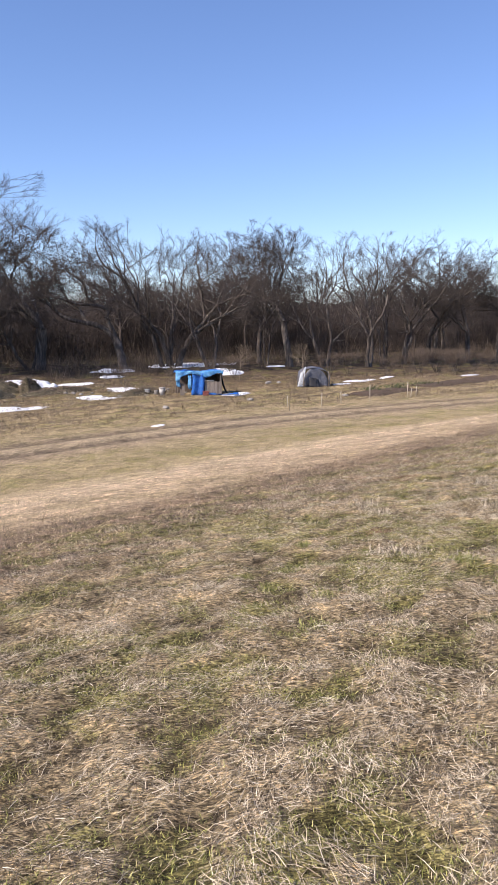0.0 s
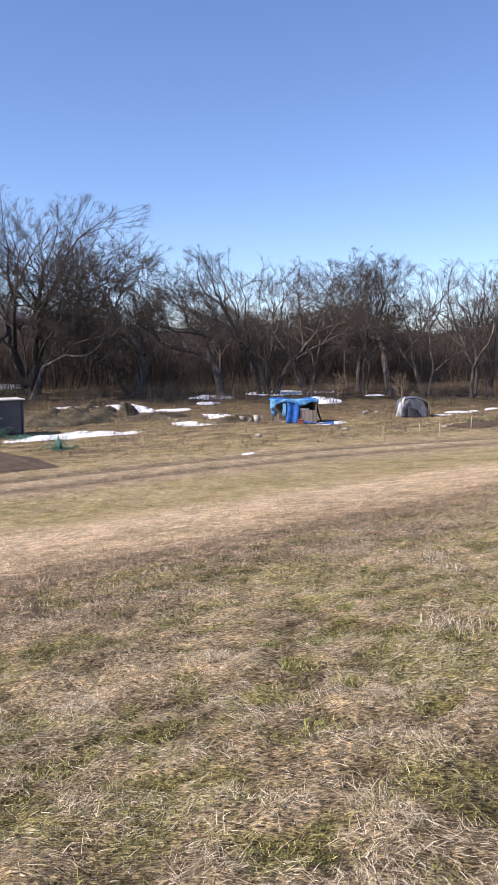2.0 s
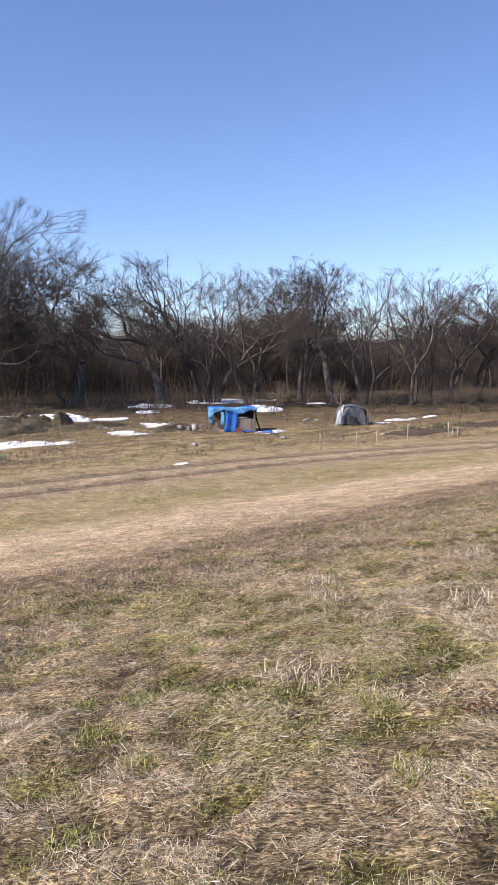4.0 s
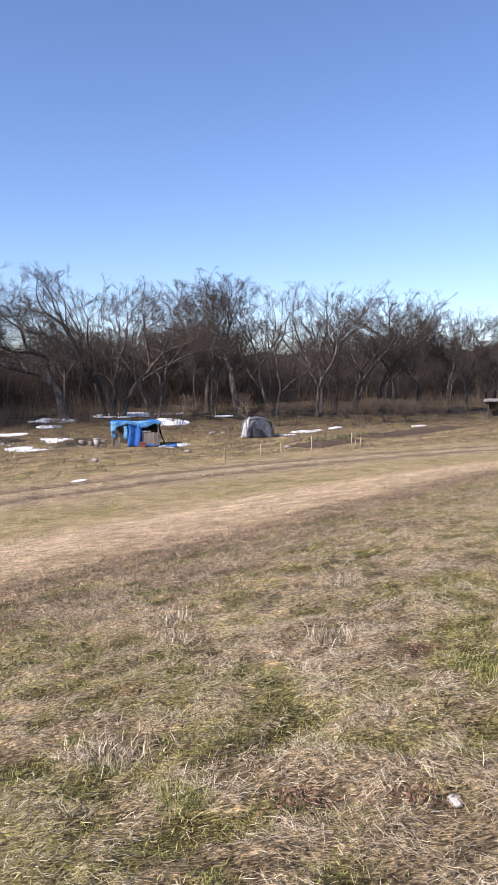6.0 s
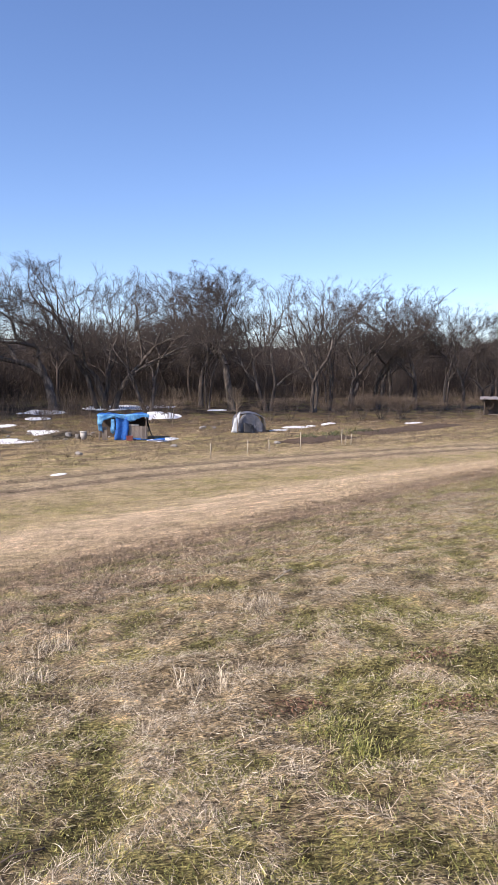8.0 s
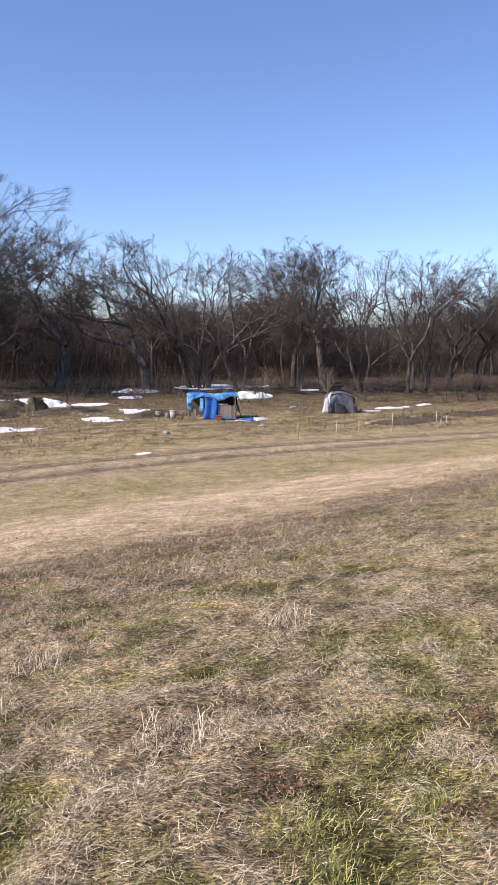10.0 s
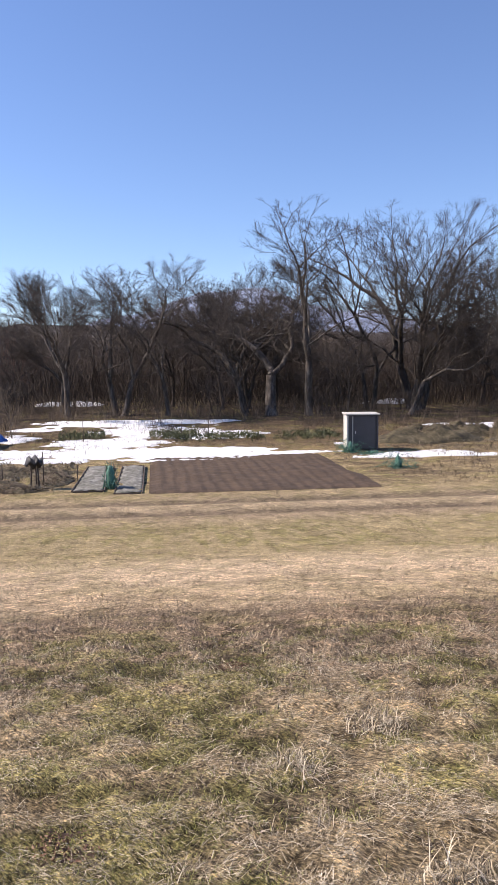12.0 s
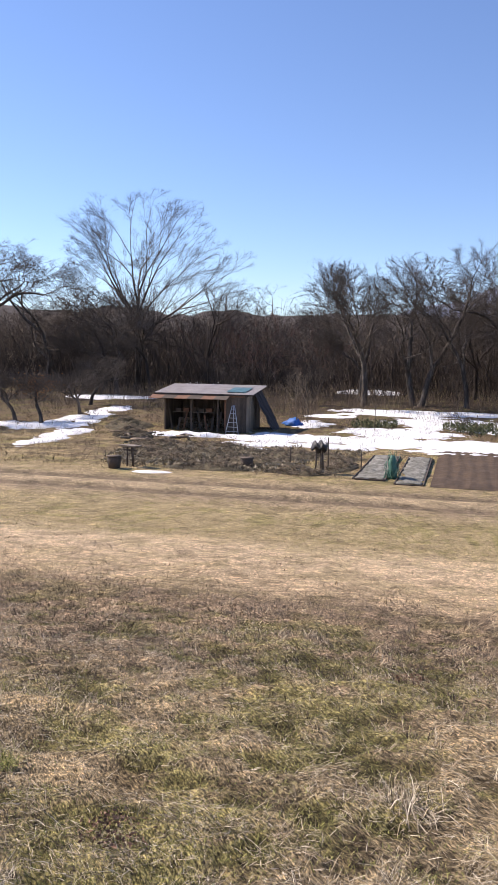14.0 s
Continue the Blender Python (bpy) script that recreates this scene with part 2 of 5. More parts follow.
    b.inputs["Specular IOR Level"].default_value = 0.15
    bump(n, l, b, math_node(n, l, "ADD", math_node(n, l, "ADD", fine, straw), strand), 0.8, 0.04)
    return m


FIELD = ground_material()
BARK = surface("bark", [(0.028, 0.021, 0.017), (0.07, 0.056, 0.047), (0.20, 0.172, 0.145)], 3, 0.9, 0.6, (1, 1, 0.25), fine=22, vary=0.2)
TWIG = surface("twig", [(0.05, 0.039, 0.032), (0.09, 0.072, 0.061)], 1.5, 0.9, 0.0, fine=8, vary=0.2)
YOUNG = island_material("young_stem", [(0.0, (0.022, 0.017, 0.014)), (0.6, (0.052, 0.039, 0.033)), (0.95, (0.08, 0.062, 0.052)), (1.0, (0.17, 0.14, 0.115))], 0.9)
FARWOOD = surface("far_twig", [(0.042, 0.032, 0.027), (0.075, 0.059, 0.05)], 0.3, 0.95, 0.0, fine=2)
STRAW = island_material("straw", [(0.0, (0.03, 0.022, 0.016)), (0.35, (0.14, 0.105, 0.065)), (0.6, (0.45, 0.362, 0.24)), (0.88, (0.70, 0.595, 0.425)), (1.0, (0.84, 0.76, 0.59))], 0.65)
TAN = island_material("tan_grass", [(0.0, (0.22, 0.16, 0.095)), (0.4, (0.40, 0.305, 0.18)), (1.0, (0.60, 0.49, 0.31))], 0.7)
MOSS = island_material("moss_blade", [(0.0, (0.04, 0.045, 0.014)), (0.5, (0.20, 0.21, 0.055)), (0.85, (0.37, 0.36, 0.11)), (1.0, (0.48, 0.42, 0.20))], 0.8)
STUBBLE = island_material("stubble_stalk", [(0.0, (0.06, 0.043, 0.032)), (0.6, (0.19, 0.14, 0.098)), (1.0, (0.46, 0.36, 0.24))], 0.8)
BRUSH = island_material("brush_stem", [(0.0, (0.06, 0.044, 0.034)), (0.8, (0.12, 0.09, 0.068)), (1.0, (0.27, 0.21, 0.15))], 0.85)
SNOW = surface("old_snow", [(0.74, 0.76, 0.79), (0.86, 0.87, 0.88)], 1.2, 0.6, 0.25, fine=14, distance=0.05)
SOIL = surface("tilled_soil", [(0.046, 0.029, 0.018), (0.11, 0.071, 0.043)], 1.3, 0.95, 0.8, fine=18, distance=0.05)
OLD_WOOD = surface("weathered_wood", [(0.17, 0.135, 0.105), (0.30, 0.25, 0.20)], 3, 0.85, 0.5, (1, 1, 0.2), fine=40, vary=0.25)
DARK_WOOD = surface("dark_wood", [(0.06, 0.045, 0.035), (0.12, 0.09, 0.07)], 3, 0.9, 0.5, (1, 1, 0.3), fine=30, vary=0.25)
LOG = surface("cut_log", [(0.10, 0.075, 0.055), (0.24, 0.18, 0.125)], 6, 0.9, 0.5, fine=40, vary=0.4)
BLUE_TARP = surface("blue_tarp", [(0.008, 0.085, 0.36), (0.015, 0.17, 0.58)], 2.5, 0.45, 0.9, fine=7, distance=0.08)
PALE_TARP = surface("faded_blue_tarp", [(0.02, 0.22, 0.58), (0.20, 0.48, 0.72)], 2.5, 0.5, 0.9, fine=7, distance=0.08)
GREY_TARP = surface("grey_sheet", [(0.085, 0.09, 0.105), (0.165, 0.17, 0.195)], 1.6, 0.5, 0.4, fine=9, distance=0.06)
WHITE_TARP = surface("white_sheet", [(0.36, 0.40, 0.42), (0.60, 0.62, 0.64)], 2, 0.55, 0.3, fine=9, distance=0.05)
BLACK_SHEET = surface("black_sheet", [(0.015, 0.015, 0.017), (0.035, 0.035, 0.04)], 2, 0.6, 0.4, fine=10, distance=0.05)
GREY_PAINT = surface("grey_painted_board", [(0.045, 0.045, 0.052), (0.062, 0.062, 0.07)], 1.5, 0.55, 0.15, fine=30)
CREAM_PAINT = surface("cream_paint", [(0.52, 0.50, 0.45), (0.66, 0.64, 0.58)], 2, 0.6, 0.15, fine=30)
TIN = surface("old_roof_tin", [(0.19, 0.165, 0.15), (0.33, 0.295, 0.27)], 1.2, 0.5, 0.25, fine=20, metal=0.0)
RUST = surface("rusted_metal", [(0.13, 0.06, 0.035), (0.24, 0.12, 0.07)], 4, 0.85, 0.4)
ALU = surface("aluminium", [(0.52, 0.53, 0.55), (0.66, 0.67, 0.69)], 4, 0.35, 0.1, metal=0.7)
NET_GREEN = surface("green_net", [(0.04, 0.14, 0.10), (0.10, 0.25, 0.19)], 4, 0.7, 0.3)
NET_GREY = surface("garden_fleece", [(0.075, 0.08, 0.06), (0.17, 0.165, 0.14), (0.33, 0.32, 0.29)], 2.6, 0.85, 0.8, fine=7, distance=0.05)
STAKE = surface("pale_stake", [(0.42, 0.36, 0.27), (0.60, 0.54, 0.44)], 5, 0.8, 0.2)
STONE = surface("field_stone", [(0.16, 0.145, 0.13), (0.34, 0.32, 0.29)], 4, 0.9, 0.5)
CONCRETE = surface("concrete_block", [(0.36, 0.34, 0.31), (0.52, 0.50, 0.46)], 5, 0.9, 0.4)
REDBOX = surface("faded_red_plastic", [(0.20, 0.05, 0.04), (0.28, 0.09, 0.07)], 3, 0.5, 0.1)
EVERGREEN = island_material("garden_leaf", [(0.0, (0.04, 0.05, 0.022)), (0.6, (0.085, 0.10, 0.045)), (1.0, (0.20, 0.18, 0.08))], 0.6)
RUSTLEAF = island_material("withered_leaf", [(0.0, (0.13, 0.055, 0.02)), (1.0, (0.34, 0.16, 0.05))], 0.7)
HILL = surface("wooded_hill", [(0.045, 0.037, 0.034), (0.08, 0.066, 0.06)], 0.05, 1.0, 0.9, fine=0.6, distance=2.0)
# the blue of the air's haze is mixed into this base colour
HAZY_HILL = surface("distant_hill", [(0.20, 0.25, 0.36), (0.25, 0.30, 0.41)], 0.004, 1.0, 0.0, fine=0.05)


# ---- mesh helpers ----
def mesh_data(name, verts, faces, mat, smooth=False):
    me = bpy.data.meshes.new(name)
    me.from_pydata([tuple(v) for v in verts], [], faces)
    me.materials.append(mat)
    if smooth:
        me.polygons.foreach_set("use_smooth", np.ones(len(me.polygons), bool))
    me.update()
    return me


def fast_mesh(name, verts, quads, mat, smooth=False):
    """A mesh from numpy arrays of corners and of faces that all have one count of corners."""
    me = bpy.data.meshes.new(name)
    k = quads.shape[1]
    me.vertices.add(len(verts))
    me.vertices.foreach_set("co", np.ascontiguousarray(verts, np.float32).ravel())
    me.loops.add(quads.size)
    me.loops.foreach_set("vertex_index", np.ascontiguousarray(quads, np.int32).ravel())
    me.polygons.add(len(quads))
    me.polygons.foreach_set("loop_start", np.arange(0, quads.size, k, dtype=np.int32))
    me.polygons.foreach_set("loop_total", np.full(len(quads), k, np.int32))
    if smooth:
        me.polygons.foreach_set("use_smooth", np.ones(len(quads), bool))
    me.materials.append(mat)
    me.update(calc_edges=True)
    return me


def part(name, bm, mat, parent=None, label="", smooth=False):
    me = bpy.data.meshes.new(name)
    bm.to_mesh(me)
    bm.free()
    me.materials.append(mat)
    if smooth:
        me.polygons.foreach_set("use_smooth", np.ones(len(me.polygons), bool))
    ob = new(name, me)
    ob.parent = parent
    return tagged(ob, label)


def thing(name, x, y, label, category, turn=0.0, group="", z=None):
    ob = new(name)
    ob.matrix_basis = pose(x, y, ground(x, y) if z is None else z, 0, 0, turn)
    return tagged(ob, label, category, group)


def box_bm(size, at=(0, 0, 0), bevel=0.01, turn=(0, 0, 0), bm=None):
    bm = bm or bmesh.new()
    made = bmesh.ops.create_cube(bm, size=1.0, matrix=pose(*at, *turn) @ Matrix.Diagonal((*size, 1)))
    if bevel:
        edges = {e for v in made["verts"] for e in v.link_edges}
        bmesh.ops.bevel(bm, geom=list(edges), offset=min(bevel, min(size) * 0.3), segments=1, affect="EDGES")
    return bm


class Tubes:
    """Tapered tubes gathered into one mesh."""

    def __init__(self):
        self.verts, self.faces = [], []

    def add(self, points, radii, sides=5, close=True):
        n0, last = len(self.verts), len(points) - 1
        for k, p in enumerate(points):
            d = (points[min(k + 1, last)] - points[max(k - 1, 0)]).normalized()
            side = d.cross(Vector((0.31, 0.17, 1.0) if abs(d.z) < 0.9 else (1.0, 0.2, 0.1))).normalized()
            up = side.cross(d)
            for j in range(sides):
                a = 2 * math.pi * j / sides
                self.verts.append(p + radii[k] * (math.cos(a) * side + math.sin(a) * up))
        for k in range(last):
            for j in range(sides):
                a, b = n0 + k * sides + j, n0 + k * sides + (j + 1) % sides
                self.faces.append((a, b, b + sides, a + sides))
        if close:
            self.faces.append(tuple(n0 + j for j in range(sides))[::-1])
            self.faces.append(tuple(n0 + last * sides + j for j in range(sides)))

    def data(self, name, mat, smooth=True):
        return mesh_data(name, self.verts, self.faces, mat, smooth)


def tube_part(name, runs, mat, parent, label=""):
    """runs: (points, radius or radii, sides)."""
    t = Tubes()
    for points, radius, sides in runs:
        pts = [Vector(p) for p in points]
        t.add(pts, radius if isinstance(radius, (list, tuple)) else [radius] * len(pts), sides)
    ob = new(name, t.data(name, mat))
    ob.parent = parent
    return tagged(ob, label)


# ---- ground ----
def spread(lo, hi, step, far, grow):
    """Even steps from lo to hi, then ever longer ones out to far on both sides."""
    inner = list(np.arange(lo, hi + step / 2, step))
    out, d, p = [], step, hi
    while p < far:
        d *= grow
        p += d
        out.append(p)
    back, d, p = [], step, lo
    while p > -far:
        d *= grow
        p -= d
        back.append(p)
    return np.array(back[::-1] + inner + out)


us, vs = spread(0.5, 18, 0.075, 2500, 1.08), spread(0.8, 8.6, 0.075, 2500, 1.065)
us = np.unique(np.concatenate([us[(us > -36) & (us < 24) | (us < -36) | (us > 108)], np.arange(-36, -4, 0.8), np.arange(24, 108, 0.8)]))
vs = np.unique(np.concatenate([vs[(vs < 27) | (vs > 78)], np.arange(27, 41, 0.28), np.arange(41, 78, 0.7)]))
gu, gv = np.meshgrid(us, vs)
gx, gy = NY * gu + NX * gv, -NX * gu + NY * gv
gz = height(gx, gy)
rows_n, cols_n = gu.shape
idx = np.arange(rows_n * cols_n).reshape(rows_n, cols_n)
quads = np.stack([idx[:-1, :-1], idx[:-1, 1:], idx[1:, 1:], idx[1:, :-1]], -1).reshape(-1, 4)
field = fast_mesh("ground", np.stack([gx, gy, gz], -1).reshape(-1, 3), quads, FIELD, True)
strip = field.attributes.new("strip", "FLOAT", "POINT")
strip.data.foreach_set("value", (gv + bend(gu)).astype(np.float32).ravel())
lane = field.attributes.new("lane", "FLOAT", "POINT")
lane.data.foreach_set("value", rutted(gu, gv).astype(np.float32).ravel())
moss = field.attributes.new("moss", "FLOAT", "POINT")
moss.data.foreach_set("value", mossy(gu, gv).astype(np.float32).ravel())
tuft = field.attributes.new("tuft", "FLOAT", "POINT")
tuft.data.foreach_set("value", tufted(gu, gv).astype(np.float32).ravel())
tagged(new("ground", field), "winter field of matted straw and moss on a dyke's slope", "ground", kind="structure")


# ---- trees ----
class Twigs:
    """Fine shoots gathered into one mesh: each a bent three-sided spike."""

    def __init__(self):
        self.verts, self.faces = [], []

    def spike(self, p, q, r):
        n = len(self.verts)
        d = q - p
        side = d.cross(Vector((0.31, 0.17, 1.0) if abs(d.z) < 0.85 * d.length else (1.0, 0.2, 0.1))).normalized() * r
        up = side.cross(d.normalized())
        self.verts += [p + side, p - side * 0.5 + up * 0.87, p - side * 0.5 - up * 0.87, q]
        self.faces += [(n, n + 1, n + 3), (n + 1, n + 2, n + 3), (n + 2, n, n + 3)]

    def data(self, name, mat):
        return mesh_data(name, self.verts, self.faces, mat)


def turned(rng, d, lo, hi, up=0.0):
    """A way that leaves d by an angle between lo and hi degrees, with a pull upwards."""
    side = d.cross(Vector((rng.gauss(0, 1), rng.gauss(0, 1), rng.gauss(0, 1)))).normalized()
    t = radians(rng.uniform(lo, hi))
    return (d * math.cos(t) + side * math.sin(t) + Vector((0, 0, up))).normalized()


def spray(rng, twigs, p, d, length, r, side_shoots, up):
    """A shoot of the year before with its side shoots."""
    mid = p + d * length * 0.5
    tip = mid + turned(rng, d, 5, 28, up) * length * 0.5
    twigs.spike(p, mid + (tip - mid) * 0.25, r)
    twigs.spike(mid, tip, r * 0.75)
    for k in range(side_shoots):
        f = 0.25 + 0.7 * (k + rng.random()) / side_shoots
        a = p.lerp(mid, f * 2) if f < 0.5 else mid.lerp(tip, f * 2 - 1)
        twigs.spike(a, a + turned(rng, d, 25, 60, up) * length * rng.uniform(0.28, 0.6), r * 0.7)


def fork(rng, wood, twigs, p, d, length, radius, depth, h):
    """One length of limb that ends in a fork, and all that springs from it."""
    n = 4 if depth < 3 else (3 if depth < 5 else 2)
    points, radii, q = [p.copy()], [radius], p.copy()
    for k in range(n):
        d = (d + Vector((rng.gauss(0, 1), rng.gauss(0, 1), rng.gauss(0, 0.7))) * h["gnarl"] * (0.5 if depth == 0 else 1.0) + Vector((0, 0, h["up"]))).normalized()
        q = q + d * (length / n)
        points.append(q.copy())
        radii.append(max(radius * (1 - (0.12 if depth < 4 else 0.3) * (k + 1) / n), h["fine"]))
    wood.add(points, radii, 8 if depth < 1 else (6 if depth < 3 else (4 if depth < 5 else 3)), close=False)
    if depth >= h["bare"]:
        for k in range(h["sprays"]):
            f = rng.uniform(0.15, 0.95) * n
            i = int(f)
            spray(rng, twigs, points[i].lerp(points[i + 1], f - i), turned(rng, d, 28, 65, h["up"] * 1.5), h["shoot"] * rng.uniform(0.6, 1.3), h["fine"], h["side"], h["up"])
    if depth >= h["depth"]:
        for k in range(4):
            spray(rng, twigs, q, turned(rng, d, 4, 36, h["up"]), h["shoot"] * rng.uniform(0.8, 1.5), h["fine"], h["side"] + 1, h["up"])
        return
    end = radii[-1]
    for k in range(3 if rng.random() < h["three"] else 2):
        lead = k == 0
        way = turned(rng, d, *(h["lead"] if lead else h["branch"]), up=h["up"] * 0.6)
        out = Vector((q.x, q.y, 0.0))
        if out.length > 0.5:
            way = (way + out.normalized() * 0.14).normalized()
        if way.z < 0.05:
            way.z = 0.05 + 0.3 * abs(way.z)
        fork(rng, wood, twigs, q, way, length * (rng.uniform(0.82, 0.98) if lead else rng.uniform(0.62, 0.92)) * (h["run"] if depth == 0 else 1.0), max(end * (rng.uniform(0.78, 0.9) if lead else rng.uniform(0.5, 0.74)), h["fine"]), depth + 1, h)
    if 0 < depth < 4 and rng.random() < h["low"]:
        i = rng.randrange(1, n)
        fork(rng, wood, twigs, points[i], turned(rng, d, 45, 80, 0.0), length * rng.uniform(0.5, 0.8), max(radii[i] * rng.uniform(0.3, 0.5), h["fine"]), min(depth + 2, h["depth"]), h)


HABITS = {
    "gnarled": dict(stems=1, lean=0.25, trunk=0.12, girth=0.30, gnarl=0.20, up=0.025, lead=(16, 36), branch=(36, 62), three=0.15, run=1.3, low=0.5, depth=7, bare=6, sprays=2, shoot=0.75, side=4, fine=0.012),
    "vase": dict(stems=2, lean=0.30, trunk=0.15, girth=0.23, gnarl=0.15, up=0.055, lead=(12, 28), branch=(30, 52), three=0.0, run=1.2, low=0.5, depth=6, bare=5, sprays=2, shoot=0.8, side=4, fine=0.012),
    "upright": dict(stems=1, lean=0.06, trunk=0.20, girth=0.25, gnarl=0.12, up=0.065, lead=(8, 22), branch=(34, 56), three=0.15, run=0.85, low=0.7, depth=7, bare=6, sprays=2, shoot=0.75, side=4, fine=0.012),
    "slender": dict(stems=3, lean=0.16, trunk=0.20, girth=0.10, gnarl=0.10, up=0.06, lead=(6, 18), branch=(26, 46), three=0.0, run=1.0, low=0.3, depth=5, bare=4, sprays=2, shoot=0.8, side=4, fine=0.011),
    "spreading": dict(stems=3, lean=0.34, trunk=0.15, girth=0.33, gnarl=0.14, up=0.065, lead=(10, 22), branch=(26, 48), three=0.1, run=1.25, low=0.7, depth=7, bare=6, sprays=2, shoot=0.95, side=4, fine=0.013),
    "great": dict(stems=1, lean=0.0, trunk=0.5, girth=0.55, gnarl=0.05, up=0.03, lead=(4, 14), branch=(20, 36), three=0.1, run=1.0, low=0.3, depth=7, bare=6, sprays=2, shoot=1.2, side=4, fine=0.014, limbs=12),
    "leaning": dict(stems=1, lean=0.75, trunk=0.20, girth=0.24, gnarl=0.18, up=0.04, lead=(12, 30), branch=(36, 60), three=0.1, run=1.1, low=0.5, depth=6, bare=5, sprays=2, shoot=0.8, side=4, fine=0.012),
    "far": dict(stems=1, lean=0.15, trunk=0.16, girth=0.16, gnarl=0.15, up=0.04, lead=(10, 26), branch=(32, 58), three=0.2, run=1.0, low=0.4, depth=4, bare=3, sprays=2, shoot=1.5, side=4, fine=0.024),
    "thicket": dict(stems=5, lean=0.6, trunk=0.30, girth=0.04, gnarl=0.16, up=0.03, lead=(8, 28), branch=(28, 60), three=0.1, run=0.8, low=0.0, depth=2, bare=1, sprays=2, shoot=1.3, side=3, fine=0.014),
    "sapling": dict(stems=1, lean=0.05, trunk=0.30, girth=0.026, gnarl=0.10, up=0.06, lead=(8, 22), branch=(26, 50), three=0.4, run=0.7, low=0.6, depth=3, bare=2, sprays=1, shoot=0.4, side=2, fine=0.007),
    "bush": dict(stems=6, lean=0.6, trunk=0.28, girth=0.025, gnarl=0.14, up=0.05, lead=(8, 24), branch=(28, 56), three=0.2, run=0.9, low=0.0, depth=3, bare=2, sprays=2, shoot=0.5, side=3, fine=0.007),
    "orchard": dict(stems=1, lean=0.2, trunk=0.20, girth=0.12, gnarl=0.20, up=0.03, lead=(16, 36), branch=(42, 70), three=0.4, run=1.0, low=0.5, depth=5, bare=4, sprays=2, shoot=0.42, side=3, fine=0.007),
}


def tree_meshes(seed, habit, tall, way=None):
    """The wood and the twigs of a bare tree, tall metres high. way: where its first stem leans, in degrees."""
    rng = random.Random(seed)
    h = HABITS[habit]
    wood, twigs = Tubes(), Twigs()
    turn = rng.uniform(0, 6.28) if way is None else radians(way)
    for k in range(h["stems"]):
        a = turn + 2 * math.pi * (k + (rng.random() * 0.5 if k else 0.0)) / h["stems"]
        tilt = h["lean"] * rng.uniform(0.6, 1.2)
        d = Vector((math.cos(a) * tilt, math.sin(a) * tilt, 1)).normalized()
        start = Vector((math.cos(a), math.sin(a), 0)) * (h["girth"] * 1.3 if h["stems"] > 1 else 0) + Vector((0, 0, -0.25))
        girth = h["girth"] * tall / (27 if habit == "great" else 16 if tall > 7 else tall) * rng.uniform(0.85, 1.1)
        foot = start + d * 0.8
        wood.add([start - Vector((0, 0, 0.2)), start + d * 0.3, foot], [girth * 1.75, girth * 1.3, girth], 8, close=False)
        if "limbs" in h:
            top = Vector((0, 0, tall * h["trunk"]))
            wood.add([foot.lerp(top, f) for f in (0, 0.25, 0.5, 0.75, 1)], [girth * f for f in (1, 0.9, 0.78, 0.62, 0.4)], 9, close=False)
            for j in range(h["limbs"]):
                f = (j + 0.5) / h["limbs"]
                tilt, b = radians(72 - 58 * f), 2.4 * j
                way = Vector((math.cos(b) * math.sin(tilt), math.sin(b) * math.sin(tilt), math.cos(tilt)))
                fork(rng, wood, twigs, foot.lerp(top, 0.34 + 0.66 * f), way, tall * (0.145 - 0.015 * f), girth * (0.42 - 0.12 * f), 2, h)
            continue
        fork(rng, wood, twigs, foot, d, tall * h["trunk"] * rng.uniform(0.8, 1.15), girth, 0, h)
    heights = sorted(v.z for v in twigs.verts)
    k = tall / heights[int(len(heights) * 0.985)]
    for t in (wood, twigs):
        t.verts = [v * k for v in t.verts]
        for v in t.verts:
            if v.z > 0.82 * tall:
                v.z = tall * (0.82 + 0.2 * math.tanh((v.z / tall - 0.82) / 0.2))
    return wood, twigs


TREE_LABELS = {
    "gnarled": "bare tree with crooked dark limbs and pale sunlit bark",
    "vase": "bare forked tree with dark stems and fine grey twigs",
    "upright": "tall bare tree with one upright dark trunk",
    "slender": "slender pale-stemmed bare tree with upright shoots",
    "leaning": "bare tree with a leaning dark trunk",
    "spreading": "large bare tree with a wide crown of fine twigs",
    "great": "great bare tree with a fan-shaped crown behind the shed",
}


def tree(seed, habit, x, y, tall, way=None, wide=1.0):
    ob = thing("tree", x, y, TREE_LABELS[habit], "tree", 0.0, "trees at the wood's edge")
    ob.scale = (wide, wide, 1.0)
    wood, twigs = tree_meshes(seed, habit, tall, way)
    new("trunk", wood.data("trunk", BARK)).parent = ob
    new("crown", twigs.data("crown", TWIG)).parent = ob
    return ob


